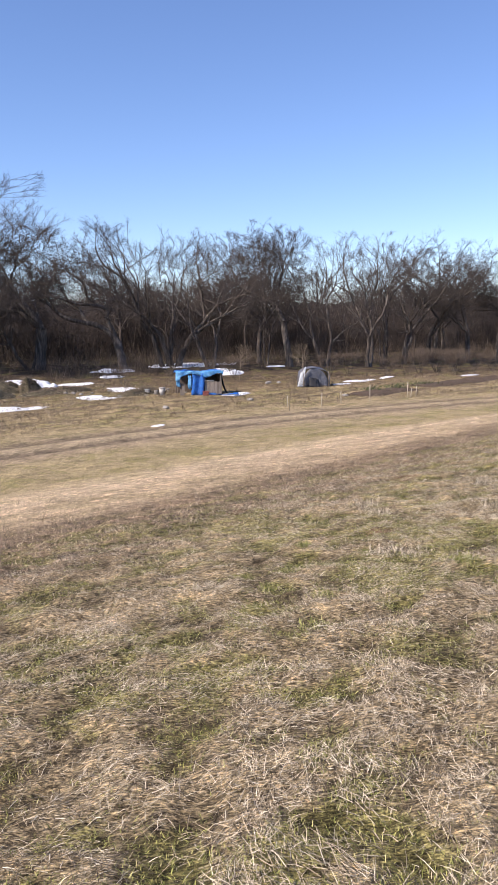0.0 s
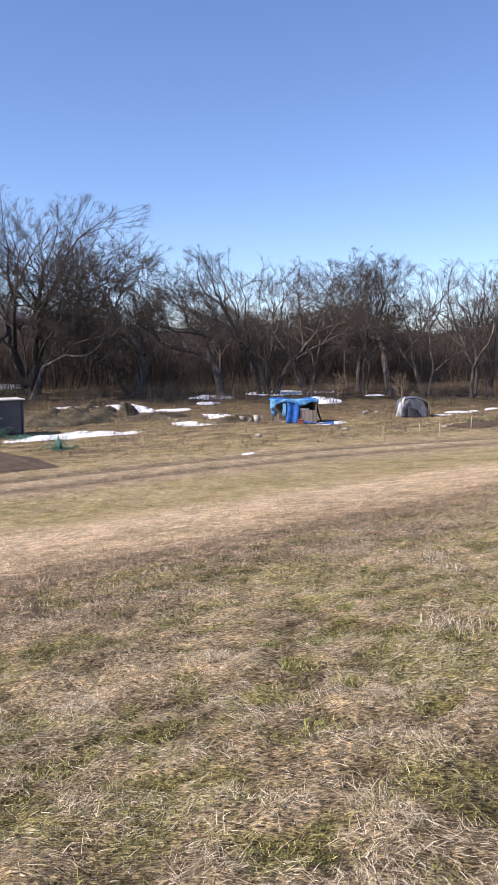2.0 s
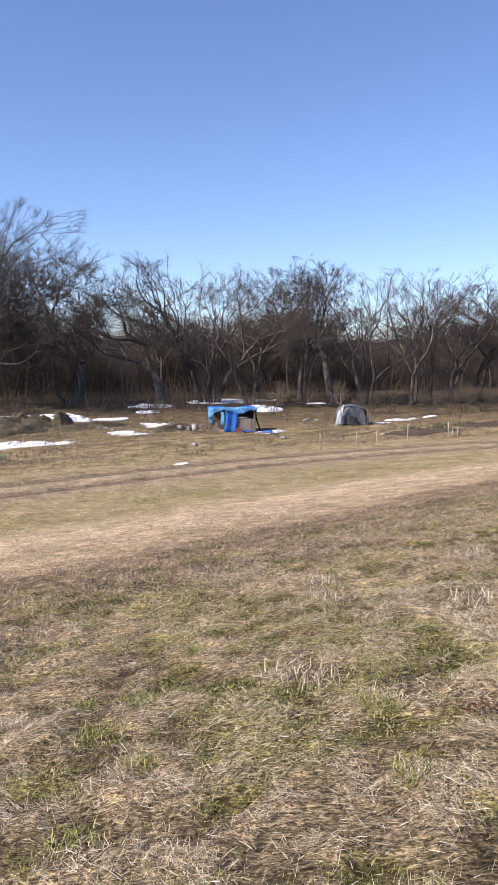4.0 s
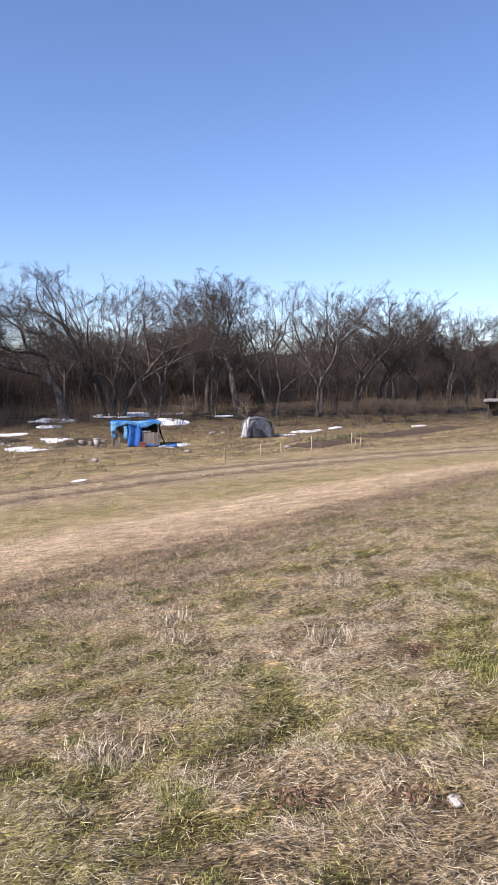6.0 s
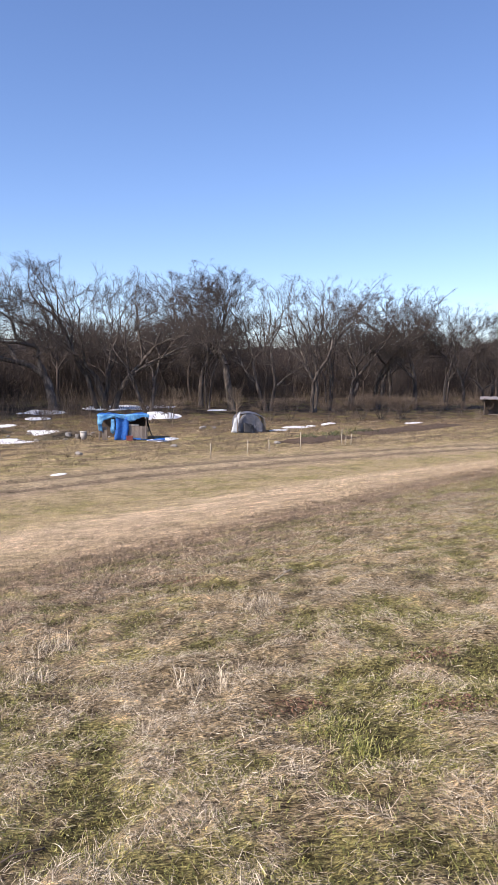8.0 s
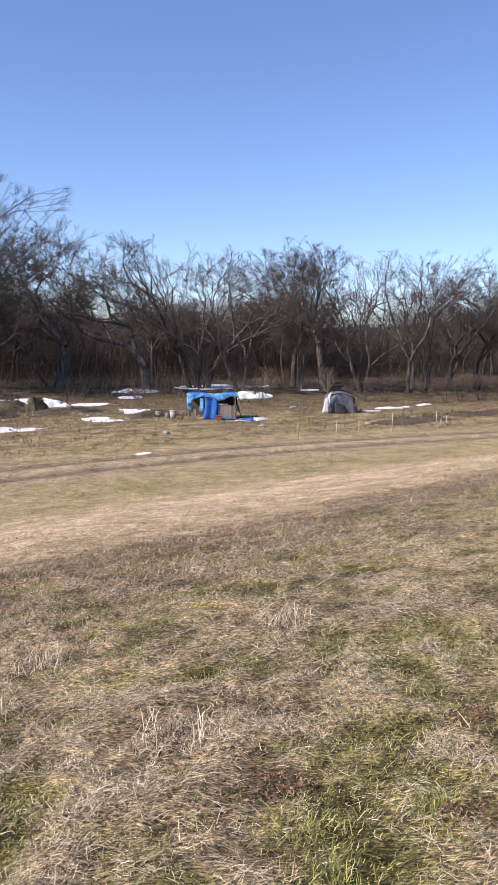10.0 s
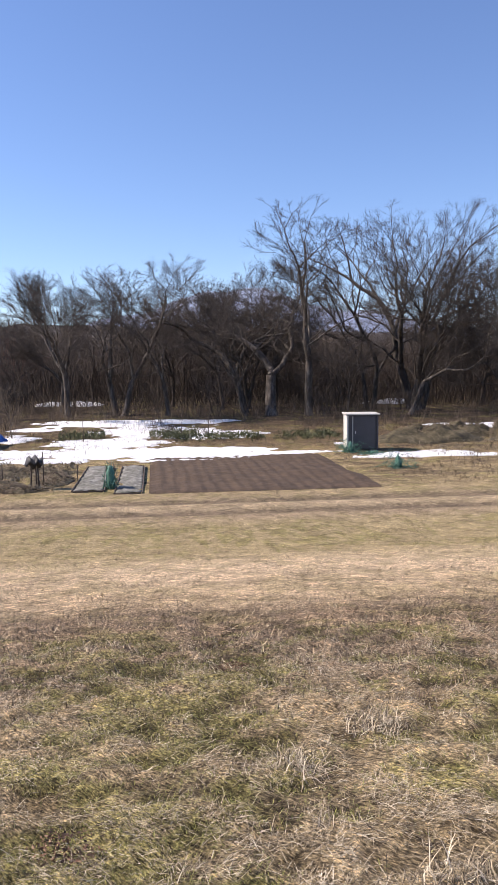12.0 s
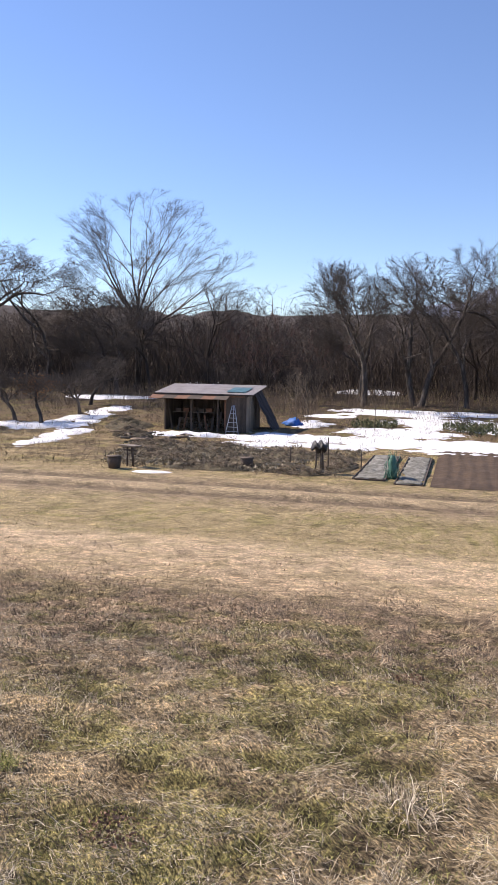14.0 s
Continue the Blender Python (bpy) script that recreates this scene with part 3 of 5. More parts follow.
# habit, x, y, height, and where it leans
TREES = [
    ("spreading", -38.4, 82.2, 22.5, 170, 1.15), ("vase", -42.5, 79.0, 19.0, 150), ("gnarled", -26.8, 85.0, 17.0, 20), ("leaning", -27.4, 84.2, 12.5, 190), ("gnarled", -17.3, 85.6, 15.5, 130),
    ("vase", -13.6, 92.0, 17.0, 200), ("vase", -12.8, 92.8, 16.5, 0), ("vase", -8.4, 92.5, 15.5, 30), ("slender", -1.9, 99, 14, None), ("upright", 1.0, 97.5, 18.0, None), ("upright", -3.0, 102, 18.0, None),
    ("vase", 5.6, 100, 17, 200), ("vase", 11.0, 101, 18.0, 40), ("slender", 13.5, 105, 16, None), ("vase", 16.5, 107, 16, 50), ("vase", 20.5, 112, 17, 10),
    ("upright", 26.0, 111, 16, None), ("slender", 30.5, 112, 15, None), ("upright", 33.5, 114, 14, None), ("vase", 38, 116, 13, 200), ("vase", 44, 119, 13, 20), ("upright", 23.5, 116, 16, None), ("vase", 50, 123, 14, 77),
    ("leaning", -46.6, 63.5, 14.0, 205), ("gnarled", -45.0, 65.5, 17.5, 150), ("upright", -42.3, 68.0, 20, None), ("slender", -39.5, 70.5, 8, None), ("leaning", -35.0, 75.0, 10.5, 10),
    ("upright", -59.6, 51.3, 14.0, None), ("vase", -57.2, 56.0, 16.0, 190), ("upright", -53.6, 59.3, 14.5, 260), ("upright", -66, 55, 13, 33), ("gnarled", -50, 67, 14, 210),
    ("great", -97.4, 39.1, 26.5, 15), ("gnarled", -101, 27, 19, 80), ("gnarled", -92, 17, 18, 30), ("gnarled", -86, 33, 12, 170), ("gnarled", -115, 66, 17, 0), ("gnarled", -120, 86, 17, 45),
]
for k, row in enumerate(TREES):
    tree(100 + k, *row)


def joined(name, seed, count, kinds, place, lo, hi, mat, label, category):
    """Many far trees as one mesh."""
    rng = random.Random(seed)
    vs_all, fs_all, n0 = [], [], 0
    packs = {}
    for k in kinds:
        w, t = KINDS_FAR[k]
        shift = len(w.verts)
        quads = [f for f in w.faces if len(f) == 4]
        tris = np.array([(a, b, c) for a, b, c, d in quads] + [(a, c, d) for a, b, c, d in quads] + [tuple(i + shift for i in f) for f in t.faces], np.int64)
        packs[k] = (np.array([tuple(v) for v in w.verts + t.verts]), tris)
    for _ in range(count):
        k = rng.choice(kinds)
        v, f = packs[k]
        x, y = place(rng)
        size, a = rng.uniform(lo, hi) / v[:, 2].max(), rng.uniform(0, 6.28)
        c, s_ = math.cos(a) * size, math.sin(a) * size
        w = np.stack([v[:, 0] * c - v[:, 1] * s_ + x, v[:, 0] * s_ + v[:, 1] * c + y, v[:, 2] * size + ground(x, y)], -1)
        vs_all.append(w)
        fs_all.append(f + n0)
        n0 += len(w)
    me = fast_mesh(name, np.vstack(vs_all), np.vstack(fs_all), mat)
    return tagged(new(name, me), label, category, kind="stuff")


KINDS_FAR = {"thicket": tree_meshes(14, "thicket", 5), "far_a": tree_meshes(11, "far", 15), "far_b": tree_meshes(12, "far", 15), "far_c": tree_meshes(13, "far", 15)}


def in_left_woods(rng):
    u, v = rng.uniform(-125, 32), 88 + 60 * rng.random() ** 1.1
    return xy(u, v)


def in_right_woods(rng):
    u = rng.uniform(32, 165)
    return xy(u, 86 + 40 * rng.random() ** 1.2 - max(0.0, u - 40) * 0.30)


joined("woods", 5, 55, ["far_a", "far_b", "far_c"], in_left_woods, 10.5, 16.5, FARWOOD, "dense bare woods of dark grey-brown trees behind the shed", "woods")
joined("woods", 7, 55, ["far_a", "far_b", "far_c"], in_right_woods, 9.5, 14.5, FARWOOD, "dense bare woods of grey-brown trees behind the gardens", "woods")


def stalks(name, seed, count, place, lo, hi, thick, mat, label, category, tilt=0.35, rise=None):
    """Thin bent stems, each standing on the ground, as one mesh."""
    rng = np.random.default_rng(seed)
    u, v = place(rng, count)
    count = len(u)
    x, y = NY * u + NX * v, -NX * u + NY * v
    base = np.stack([x, y, height(x, y) - 0.02], -1)
    tall = rng.uniform(lo, hi, count) * (1.0 if rise is None else rise(u, v))
    a, t = rng.uniform(0, 2 * np.pi, count), np.abs(rng.normal(0, tilt, count))
    d = np.stack([np.cos(a) * np.sin(t), np.sin(a) * np.sin(t), np.cos(t)], -1)
    bent = np.stack([np.cos(a + 1) * 0.2, np.sin(a + 1) * 0.2, 0 * a], -1) * tall[:, None]
    rings = [base, base + d * tall[:, None] * 0.55 + bent * 0.3, base + d * tall[:, None] + bent]
    out = np.zeros((count, 7, 3))
    for k, (r, w) in enumerate(zip(rings[:2], (1.0, 0.7))):
        for j in range(3):
            ang = a + 2 * np.pi * j / 3
            out[:, k * 3 + j] = r + (thick * w) * np.stack([np.cos(ang), np.sin(ang), 0 * ang], -1)
    out[:, 6] = rings[2]
    tri = np.array([(0, 1, 4), (0, 4, 3), (1, 2, 5), (1, 5, 4), (2, 0, 3), (2, 3, 5), (3, 4, 6), (4, 5, 6), (5, 3, 6)])
    faces = (np.arange(count)[:, None, None] * 7 + tri[None]).reshape(-1, 3)
    return tagged(new(name, fast_mesh(name, out.reshape(-1, 3), faces, mat)), label, category, kind="stuff")


def brush_place(rng, n):
    u = rng.uniform(-70, 150, n * 3)
    v = 66 + 24 * rng.random(n * 3) ** 1.2 - 0.13 * np.maximum(u - 30, 0)
    keep = fbm(u * 0.22, v * 0.22, 31) > 0.40 + 0.12 * rng.random(n * 3)
    return u[keep][:n], v[keep][:n]


stalks("undergrowth", 3, 16000, brush_place, 0.7, 2.8, 0.013, BRUSH, "tangled leafless brush under the wood's edge", "undergrowth", 0.75)


def in_thicket(rng):
    u = rng.uniform(-75, 150)
    return xy(u, 72 + 22 * rng.random() - 0.2 * max(u - 30, 0))


def young_left(rng, n):
    return rng.uniform(-130, 34, n), 92 + 70 * rng.random(n)


def young_right(rng, n):
    u = rng.uniform(26, 175, n)
    return u, 92 + 45 * rng.random(n) - 0.30 * np.maximum(u - 40, 0)


def crowns(u, v):
    """Uneven tops, in clumps some metres wide."""
    return 0.45 + 1.05 * fbm(u * 0.16, v * 0.16, 51, 3)


def tangle(name, seed, count, place, tall, label):
    """Crossing twigs in the depth of the woods, thinning out towards the tops."""
    rng = np.random.default_rng(seed)
    u, v = place(rng, count)
    x, y = NY * u + NX * v, -NX * u + NY * v
    z = height(x, y) + tall * crowns(u, v) * (0.04 + 0.96 * rng.random(count) ** 0.8)
    d = rng.normal(0, 1, (count, 3)) + np.array([0, 0, 0.55])
    d *= (rng.uniform(0.6, 2.6, count) / np.linalg.norm(d, axis=1))[:, None]
    side = np.cross(d, rng.normal(0, 1, (count, 3)))
    side *= (rng.uniform(0.012, 0.036, count) / np.linalg.norm(side, axis=1))[:, None]
    up = np.cross(side, d) / np.linalg.norm(d, axis=1)[:, None]
    p = np.stack([x, y, z], -1) - d * 0.4
    q = np.stack([p + side, p - side * 0.5 + up * 0.87, p - side * 0.5 - up * 0.87, p + d], 1).reshape(-1, 3)
    f = (np.arange(count)[:, None, None] * 4 + np.array([(0, 1, 3), (1, 2, 3), (2, 0, 3)])[None]).reshape(-1, 3)
    tagged(new(name, fast_mesh(name, q, f, YOUNG)), label, "woods", kind="stuff")


stalks("young_woods", 21, 9000, young_left, 7.0, 14.0, 0.05, YOUNG, "brown mass of thin young trunks deep in the woods", "woods", 0.5, crowns)
stalks("young_woods", 22, 8000, young_right, 6.0, 11.0, 0.045, YOUNG, "brown mass of thin young trunks behind the wood's edge", "woods", 0.5, crowns)
tangle("wood_tangle", 23, 80000, young_left, 11.5, "crossing brown twigs in the depth of the woods")
tangle("wood_tangle", 24, 80000, young_right, 10.5, "crossing brown twigs behind the wood's edge")
joined("thicket", 6, 45, ["thicket"], in_thicket, 2.5, 5.5, FARWOOD, "dense brown thicket of thin stems among the trees", "thicket")


# ---- hills beyond the woods ----
def ridge(name, far, deep, base, bumps, mat, label, a0, a1, n=160):
    verts, faces = [], []
    for k in range(n):
        az = radians(a0 + (a1 - a0) * k / (n - 1))
        tall = max(2.0, base(math.degrees(az)) * (1 + bumps * (float(fbm(az * 14, 3.0, 77)) - 0.47)))
        for r, z in ((far, -8), (far + deep * 0.3, tall * 0.55), (far + deep * 0.7, tall), (far + deep, -8)):
            verts.append((-math.sin(az) * r, math.cos(az) * r, z))
        if k:
            b = k * 4
            faces += [(b + j - 4, b + j, b + j + 1, b + j - 3) for j in range(3)]
    tagged(new(name, mesh_data(name, verts, faces, mat, True)), label, "hill", kind="structure")


def wood_top(a):
    return 5.5 + 6.5 / (1 + math.exp(-(a - 27) / 5)) + 2.6 * float(vnoise(a * 0.6, 0.5, 3)) + 1.2 * float(vnoise(a * 3.1, 1.5, 4)) + 0.5 * float(vnoise(a * 12, 1.5, 5))


ridge("backdrop_woods", 205, 60, wood_top, 0.1, HILL, "far edge of the brown leafless woods", -50, 150, 1400)
ridge("backdrop_hill", 420, 200, lambda a: 6 + 26 / (1 + math.exp(-(a - 34) / 6)) + 3 * float(vnoise(a * 1.3, 0.5, 8)) + 0.9 * float(vnoise(a * 9, 0.5, 9)) , 0.3, HILL, "low wooded hill behind the trees", -50, 150, 700)
ridge("backdrop_mountain", 1900, 600, lambda a: 15 + 215 * math.exp(-((a - 42) / 15) ** 2), 0.7, HAZY_HILL, "distant mountain ridge with blue haze painted into its colour", -60, 160)


# ---- garden plots ----
def slab(name, u0, u1, v0, v1, rise, mat, label, category, furrows=0, kind="structure"):
    """A tilled bed that lies on the ground, with furrows along v."""
    nu, nv = 170, 60
    uu, vv = np.meshgrid(np.linspace(u0, u1, nu), np.linspace(v0, v1, nv))
    x, y = NY * uu + NX * vv, -NX * uu + NY * vv
    edge = np.minimum.reduce([(uu - u0), (u1 - uu), (vv - v0), (v1 - vv)])
    z = height(x, y) + rise * ramp01(edge + 0.25 * (fbm(uu * 2, vv * 2, 8) - 0.5), -0.05, 0.45) - 0.03 + 0.09 * fbm(uu * 4, vv * 4, 12, 3)
    if furrows:
        z = z + 0.014 * np.cos((uu + 0.3 * fbm(uu, vv * 0.3, 4)) * 2 * np.pi / furrows)
    k = np.arange(nu * nv).reshape(nv, nu)
    q = np.stack([k[:-1, :-1], k[:-1, 1:], k[1:, 1:], k[1:, :-1]], -1).reshape(-1, 4)
    tagged(new(name, fast_mesh(name, np.stack([x, y, z], -1).reshape(-1, 3), q, mat, True)), label, category, kind=kind)


slab("soil_plot", 8.6, 19.8, 36.4, 51.0, 0.07, SOIL, "bare brown tilled garden soil with faint furrows", "garden soil", 0.62)
slab("soil_plot", 62.5, 80, 35.0, 38.0, 0.1, SOIL, "strip of dark damp garden soil", "garden soil", 0.8)
slab("soil_plot", 52.5, 60, 34.8, 37.6, 0.12, SOIL, "strip of dark damp garden soil", "garden soil", 0.8)


def snow(u, v, ru, rv, seed, tall=0.10, turn=0.0):
    """A melting patch: a crust that dips under the ground where it has thawed, with bays, holes and a ragged rim."""
    nu, nv = int(np.clip(ru * 14, 26, 90)), int(np.clip(rv * 22, 22, 60))
    a, b = np.meshgrid(np.linspace(-1.5, 1.5, nu), np.linspace(-1.5, 1.5, nv))
    ca, sa = math.cos(radians(turn)), math.sin(radians(turn))
    pu, pv = u + a * ru * ca - b * rv * sa, v + a * ru * sa + b * rv * ca
    x, y = NY * pu + NX * pv, -NX * pu + NY * pv
    depth = 0.75 - (a * a + b * b) * 0.85 + 1.9 * (fbm(pu * 0.55 + seed, pv * 0.9, seed, 2) - 0.37) + 1.3 * (fbm(pu * 1.7, pv * 3.4, seed + 3, 3) - 0.44)
    crust = np.where(depth > 0, np.tanh(depth * 1.6) * (0.6 + 0.8 * vnoise(pu * 1.3, pv * 1.9, seed)) * tall + 0.012, depth * 0.35)
    z = height(x, y) + np.maximum(crust, -0.12)
    k = np.arange(nu * nv).reshape(nv, nu)
    keep = np.maximum.reduce([depth[:-1, :-1], depth[:-1, 1:], depth[1:, 1:], depth[1:, :-1]]) > 0
    quads = np.stack([k[:-1, :-1], k[:-1, 1:], k[1:, 1:], k[1:, :-1]], -1)[keep]
    used = np.unique(quads)
    ob = new("snow_patch", fast_mesh("snow_patch", np.stack([x, y, z], -1).reshape(-1, 3)[used], np.searchsorted(used, quads), SNOW, True))
    tagged(ob, "melting patch of old white snow on the grass", "snow", "snow patches")


SNOWS = [
    (37.9, 62.3, 2.8, 2.0, 1, 0.6), (35.0, 66.3, 2.2, 1.0, 2), (42.8, 61.3, 2.0, 0.8, 3), (38.2, 51.6, 1.7, 1.5, 4), (44.0, 55.6, 1.9, 1.5, 5), (25.8, 49.6, 4.2, 1.6, 6), (29.5, 48.2, 2.2, 0.6, 7),
    (23.6, 56.5, 1.6, 0.8, 8), (30.2, 34.4, 0.5, 0.22, 9, 0.05), (65.5, 70.5, 6.5, 2.6, 10), (66.0, 45.8, 2.6, 1.0, 11), (61.0, 44.3, 1.5, 0.7, 12), (79.5, 40.4, 2.0, 0.5, 13), (71, 45.5, 1.3, 0.45, 14),
    (52.5, 69.0, 2.6, 1.4, 15, 0.3), (61.2, 61.0, 3.4, 1.5, 53, 0.5), (49.0, 64.5, 1.6, 0.8, 54, 0.2), (74.0, 64.0, 1.7, 0.9, 16), (47.0, 44.8, 1.6, 0.6, 17), (58.0, 45.2, 1.0, 0.5, 18),
    (8.0, 53.5, 9.5, 3.2, 20), (5.5, 58.5, 4.2, 3.4, 21), (4.0, 71.5, 5.5, 2.6, 22), (9.5, 65.5, 5.5, 4.2, 23), (11.5, 72.0, 4.5, 1.8, 24), (13.5, 63.0, 4.5, 2.6, 25), (-2.5, 54.0, 4.0, 2.6, 26), (-8.5, 53.8, 2.6, 0.9, 27, 0.3), (-10.8, 53.0, 1.8, 0.7, 37, 0.2), (-5.5, 54.0, 2.6, 0.8, 38, 0.2),
    (-1.0, 67.5, 2.5, 1.2, 28), (1.0, 50.5, 4.0, 1.3, 29), (16.0, 52.2, 4.5, 0.6, 30), (-17.0, 46.6, 1.1, 2.6, 31, 0.1), (-17.9, 52.0, 1.2, 3.2, 32, 0.12), (-20.0, 57.0, 1.1, 3.2, 48, 0.12), (-22.6, 56.0, 2.2, 2.8, 33), (-21.8, 61.2, 1.8, 3.2, 34), (-21.9, 67.0, 1.5, 3.2, 39), (-27.0, 55.2, 3.6, 1.5, 40), (-28.0, 80.0, 5.0, 4.0, 41), (-1.5, 51.0, 3.4, 0.7, 42), (13.0, 50.4, 3.6, 0.25, 43), (15.5, 51.0, 3.4, 0.3, 44), (10.8, 49.3, 2.6, 0.22, 45), (-4.5, 49.4, 2.6, 0.4, 46), (-3.0, 47.6, 1.8, 0.3, 47), (-4.8, 36.2, 1.0, 0.4, 35, 0.06), (-2.0, 62.0, 2.0, 2.0, 36),
]
for row in SNOWS:
    snow(*row)
# patches far inside the woods
for k, (u, v) in enumerate([(-30, 118), (-2, 104), (40, 98)]):
    snow(u, v, 4, 2.5, 50 + k, 0.5)


# ---- blue shelter ----
def rumpled(fn, nu, nv, seed, amount, bm=None):
    """A creased sheet: fn(a, b) gives the place of each node, a and b from 0 to 1."""
    bm = bm or bmesh.new()
    rng = random.Random(seed)
    grid = [[bm.verts.new(Vector(fn(i / nu, j / nv)) + Vector((rng.uniform(-1, 1), rng.uniform(-1, 1), rng.uniform(-1, 1))) * amount) for i in range(nu + 1)] for j in range(nv + 1)]
    for j in range(nv):
        for i in range(nu):
            bm.faces.new((grid[j][i], grid[j][i + 1], grid[j + 1][i + 1], grid[j + 1][i]))
    return bm


def thick(bm, depth=0.02):
    bmesh.ops.recalc_face_normals(bm, faces=bm.faces)
    bmesh.ops.solidify(bm, geom=list(bm.faces), thickness=depth)
    return bm


def blue_shelter():
    x, y = -6.35, 64.3
    ob = thing("shelter", x, y, "low garden shelter of boards under crumpled blue tarpaulin", "shelter", 12.0)
    w, d, h = 3.6, 2.6, 1.95
    for px, py in ((-w / 2, 0), (-0.45, 0), (0.35, 0), (w / 2, 0), (-w / 2, d), (w / 2, d)):
        part("post", box_bm((0.09, 0.09, h - 0.05), (px, py, (h - 0.05) / 2), 0.01), OLD_WOOD, ob)
    part("beam", box_bm((w, 0.08, 0.1), (0, 0.04, h - 0.15)), OLD_WOOD, ob)
    part("beam", box_bm((w, 0.08, 0.1), (0, d, h - 0.15)), OLD_WOOD, ob)
    for k in range(7):
        part("board", box_bm((0.19, 0.03, 1.1 - 0.06 * (k % 2)), (0.56 + k * 0.2, -0.03, 0.55), 0.006), OLD_WOOD, ob)
    for k in range(2):
        part("board", box_bm((0.2, 0.03, 1.0), (-w / 2 + 0.28 + 0.2 * k, -0.04, 0.5), 0.006), OLD_WOOD, ob)
    part("board", box_bm((0.8, 0.03, 0.12), (0.8, -0.05, 1.18), 0.006), STAKE, ob, "pale rail across the opening")
    part("back_wall", box_bm((w, 0.04, h - 0.3), (0, d - 0.06, (h - 0.3) / 2), 0.006), DARK_WOOD, ob)
    part("side_wall", box_bm((0.04, d, h - 0.3), (w / 2 - 0.06, d / 2, (h - 0.3) / 2), 0.006), DARK_WOOD, ob)
    part("roof_sheet", thick(rumpled(lambda a, b: ((a - 0.5) * (w + 0.3), -0.15 + b * (d + 0.3), h + 0.08 * math.sin(a * 9) + 0.05 * math.sin(b * 7 + a * 4) - 0.1 * b), 22, 12, 4, 0.045)), BLUE_TARP, ob, smooth=True)
    part("roof_flap", thick(rumpled(lambda a, b: ((a - 0.5) * (w + 0.34), -0.2 - 0.05 * math.sin(a * 20), h + 0.06 - b * (0.38 + 0.16 * math.sin(a * 11 + 1) + (0.32 if a < 0.1 else 0))), 26, 4, 6, 0.035)), PALE_TARP, ob, "sun-faded blue edge of the tarpaulin", smooth=True)
    part("front_sheet", thick(rumpled(lambda a, b: (-0.62 + a * 1.0 + 0.06 * math.sin(b * 5), -0.12 - 0.06 * math.sin(a * 9), h - 0.15 - b * (h - 0.15)), 9, 10, 7, 0.03)), BLUE_TARP, ob, smooth=True)
    part("corner_sheet", thick(rumpled(lambda a, b: (-w / 2 - 0.1 + a * 0.3, -0.12, h - 0.2 - b * (0.9 + 0.2 * a)), 4, 6, 9, 0.04)), PALE_TARP, ob, "pale blue hanging corner", smooth=True)
    part("hanging_rag", thick(rumpled(lambda a, b: (-0.95 + a * 0.3, -0.14, h - 0.3 - b * 1.1), 4, 6, 19, 0.04)), PALE_TARP, ob, "pale torn strip of tarpaulin", smooth=True)
    part("loose_sheet", thick(rumpled(lambda a, b: (0.25 + a * 2.9, -0.35 - b * 0.5 + 0.2 * math.sin(a * 4), 0.1 + 0.1 * math.sin(a * 8) * (1 - b)), 14, 4, 11, 0.04)), BLUE_TARP, ob, "blue sheet trailing on the ground", smooth=True)
    part("side_sheet", thick(rumpled(lambda a, b: (w / 2 + 0.12 + 0.5 * b * b, 0.1 + a * 1.9, h - 0.1 - b * (h - 0.15)), 8, 8, 13, 0.04)), BLACK_SHEET, ob, "dark plastic side sheet", smooth=True)
    box = thing("crate", -5.75, 63.7, "small faded red plastic crate beside the blue shelter", "crate", 10)
    part("shell", box_bm((0.48, 0.36, 0.36), (0, 0, 0.16), 0.03), REDBOX, box)
    part("rim", box_bm((0.54, 0.42, 0.05), (0, 0, 0.34), 0.015), REDBOX, box)


blue_shelter()


def pot(x, y, r, h, mat, label, name="bucket", group=""):
    ob = thing(name, x, y, label, name.replace("_", " "), 0, group)
    t = Tubes()
    t.add([Vector((0, 0, z)) for z in (0.0, h * 0.5, h)], [r * 0.82, r * 0.92, r], 14)
    wall = new("body", t.data("body", mat))
    wall.parent = ob
    tube_part("rim", [([(0, 0, h - 0.03), (0, 0, h + 0.015)], r * 1.06, 14)], mat, ob)
    return ob


for k, (bx, by, r, h) in enumerate([(-9.5, 64.6, 0.27, 0.62), (-10.1, 65.2, 0.2, 0.35), (-10.9, 65.4, 0.24, 0.4)]):
    pot(bx, by, r, h, CONCRETE if k != 1 else STONE, "pale weathered bucket standing beside the blue shelter", "bucket", "buckets by the shelter")


def rock(x, y, r, seed, label="pale rough field stone lying in the grass", mat=STONE):
    rng = random.Random(seed)
    bm = bmesh.new()
    bmesh.ops.create_icosphere(bm, subdivisions=2, radius=1.0)
    for v in bm.verts:
        v.co = Vector((v.co.x * r * 1.3, v.co.y * r, v.co.z * r * 0.75)) * (0.78 + 0.5 * float(vnoise(v.co.x * 1.7 + seed, v.co.y * 1.7 + v.co.z, seed)))
    ob = part("stone", bm, mat, None)
    ob.matrix_basis = pose(x, y, ground(x, y) + r * 0.3, 0, 0, rng.uniform(0, 360))
    tagged(ob, label, "stone", "stones")


for k in range(26):
    rng = random.Random(900 + k)
    sx, sy = xy(rng.uniform(38, 47), rng.uniform(47.5, 56))
    rock(sx, sy, rng.uniform(0.08, 0.2), k + 3)
for k, (u, v) in enumerate([(57.5, 50.5), (58.2, 50.9), (58.9, 50.2), (52, 37), (44, 40), (36.5, 41)]):
    rock(*xy(u, v), 0.2, 60 + k)


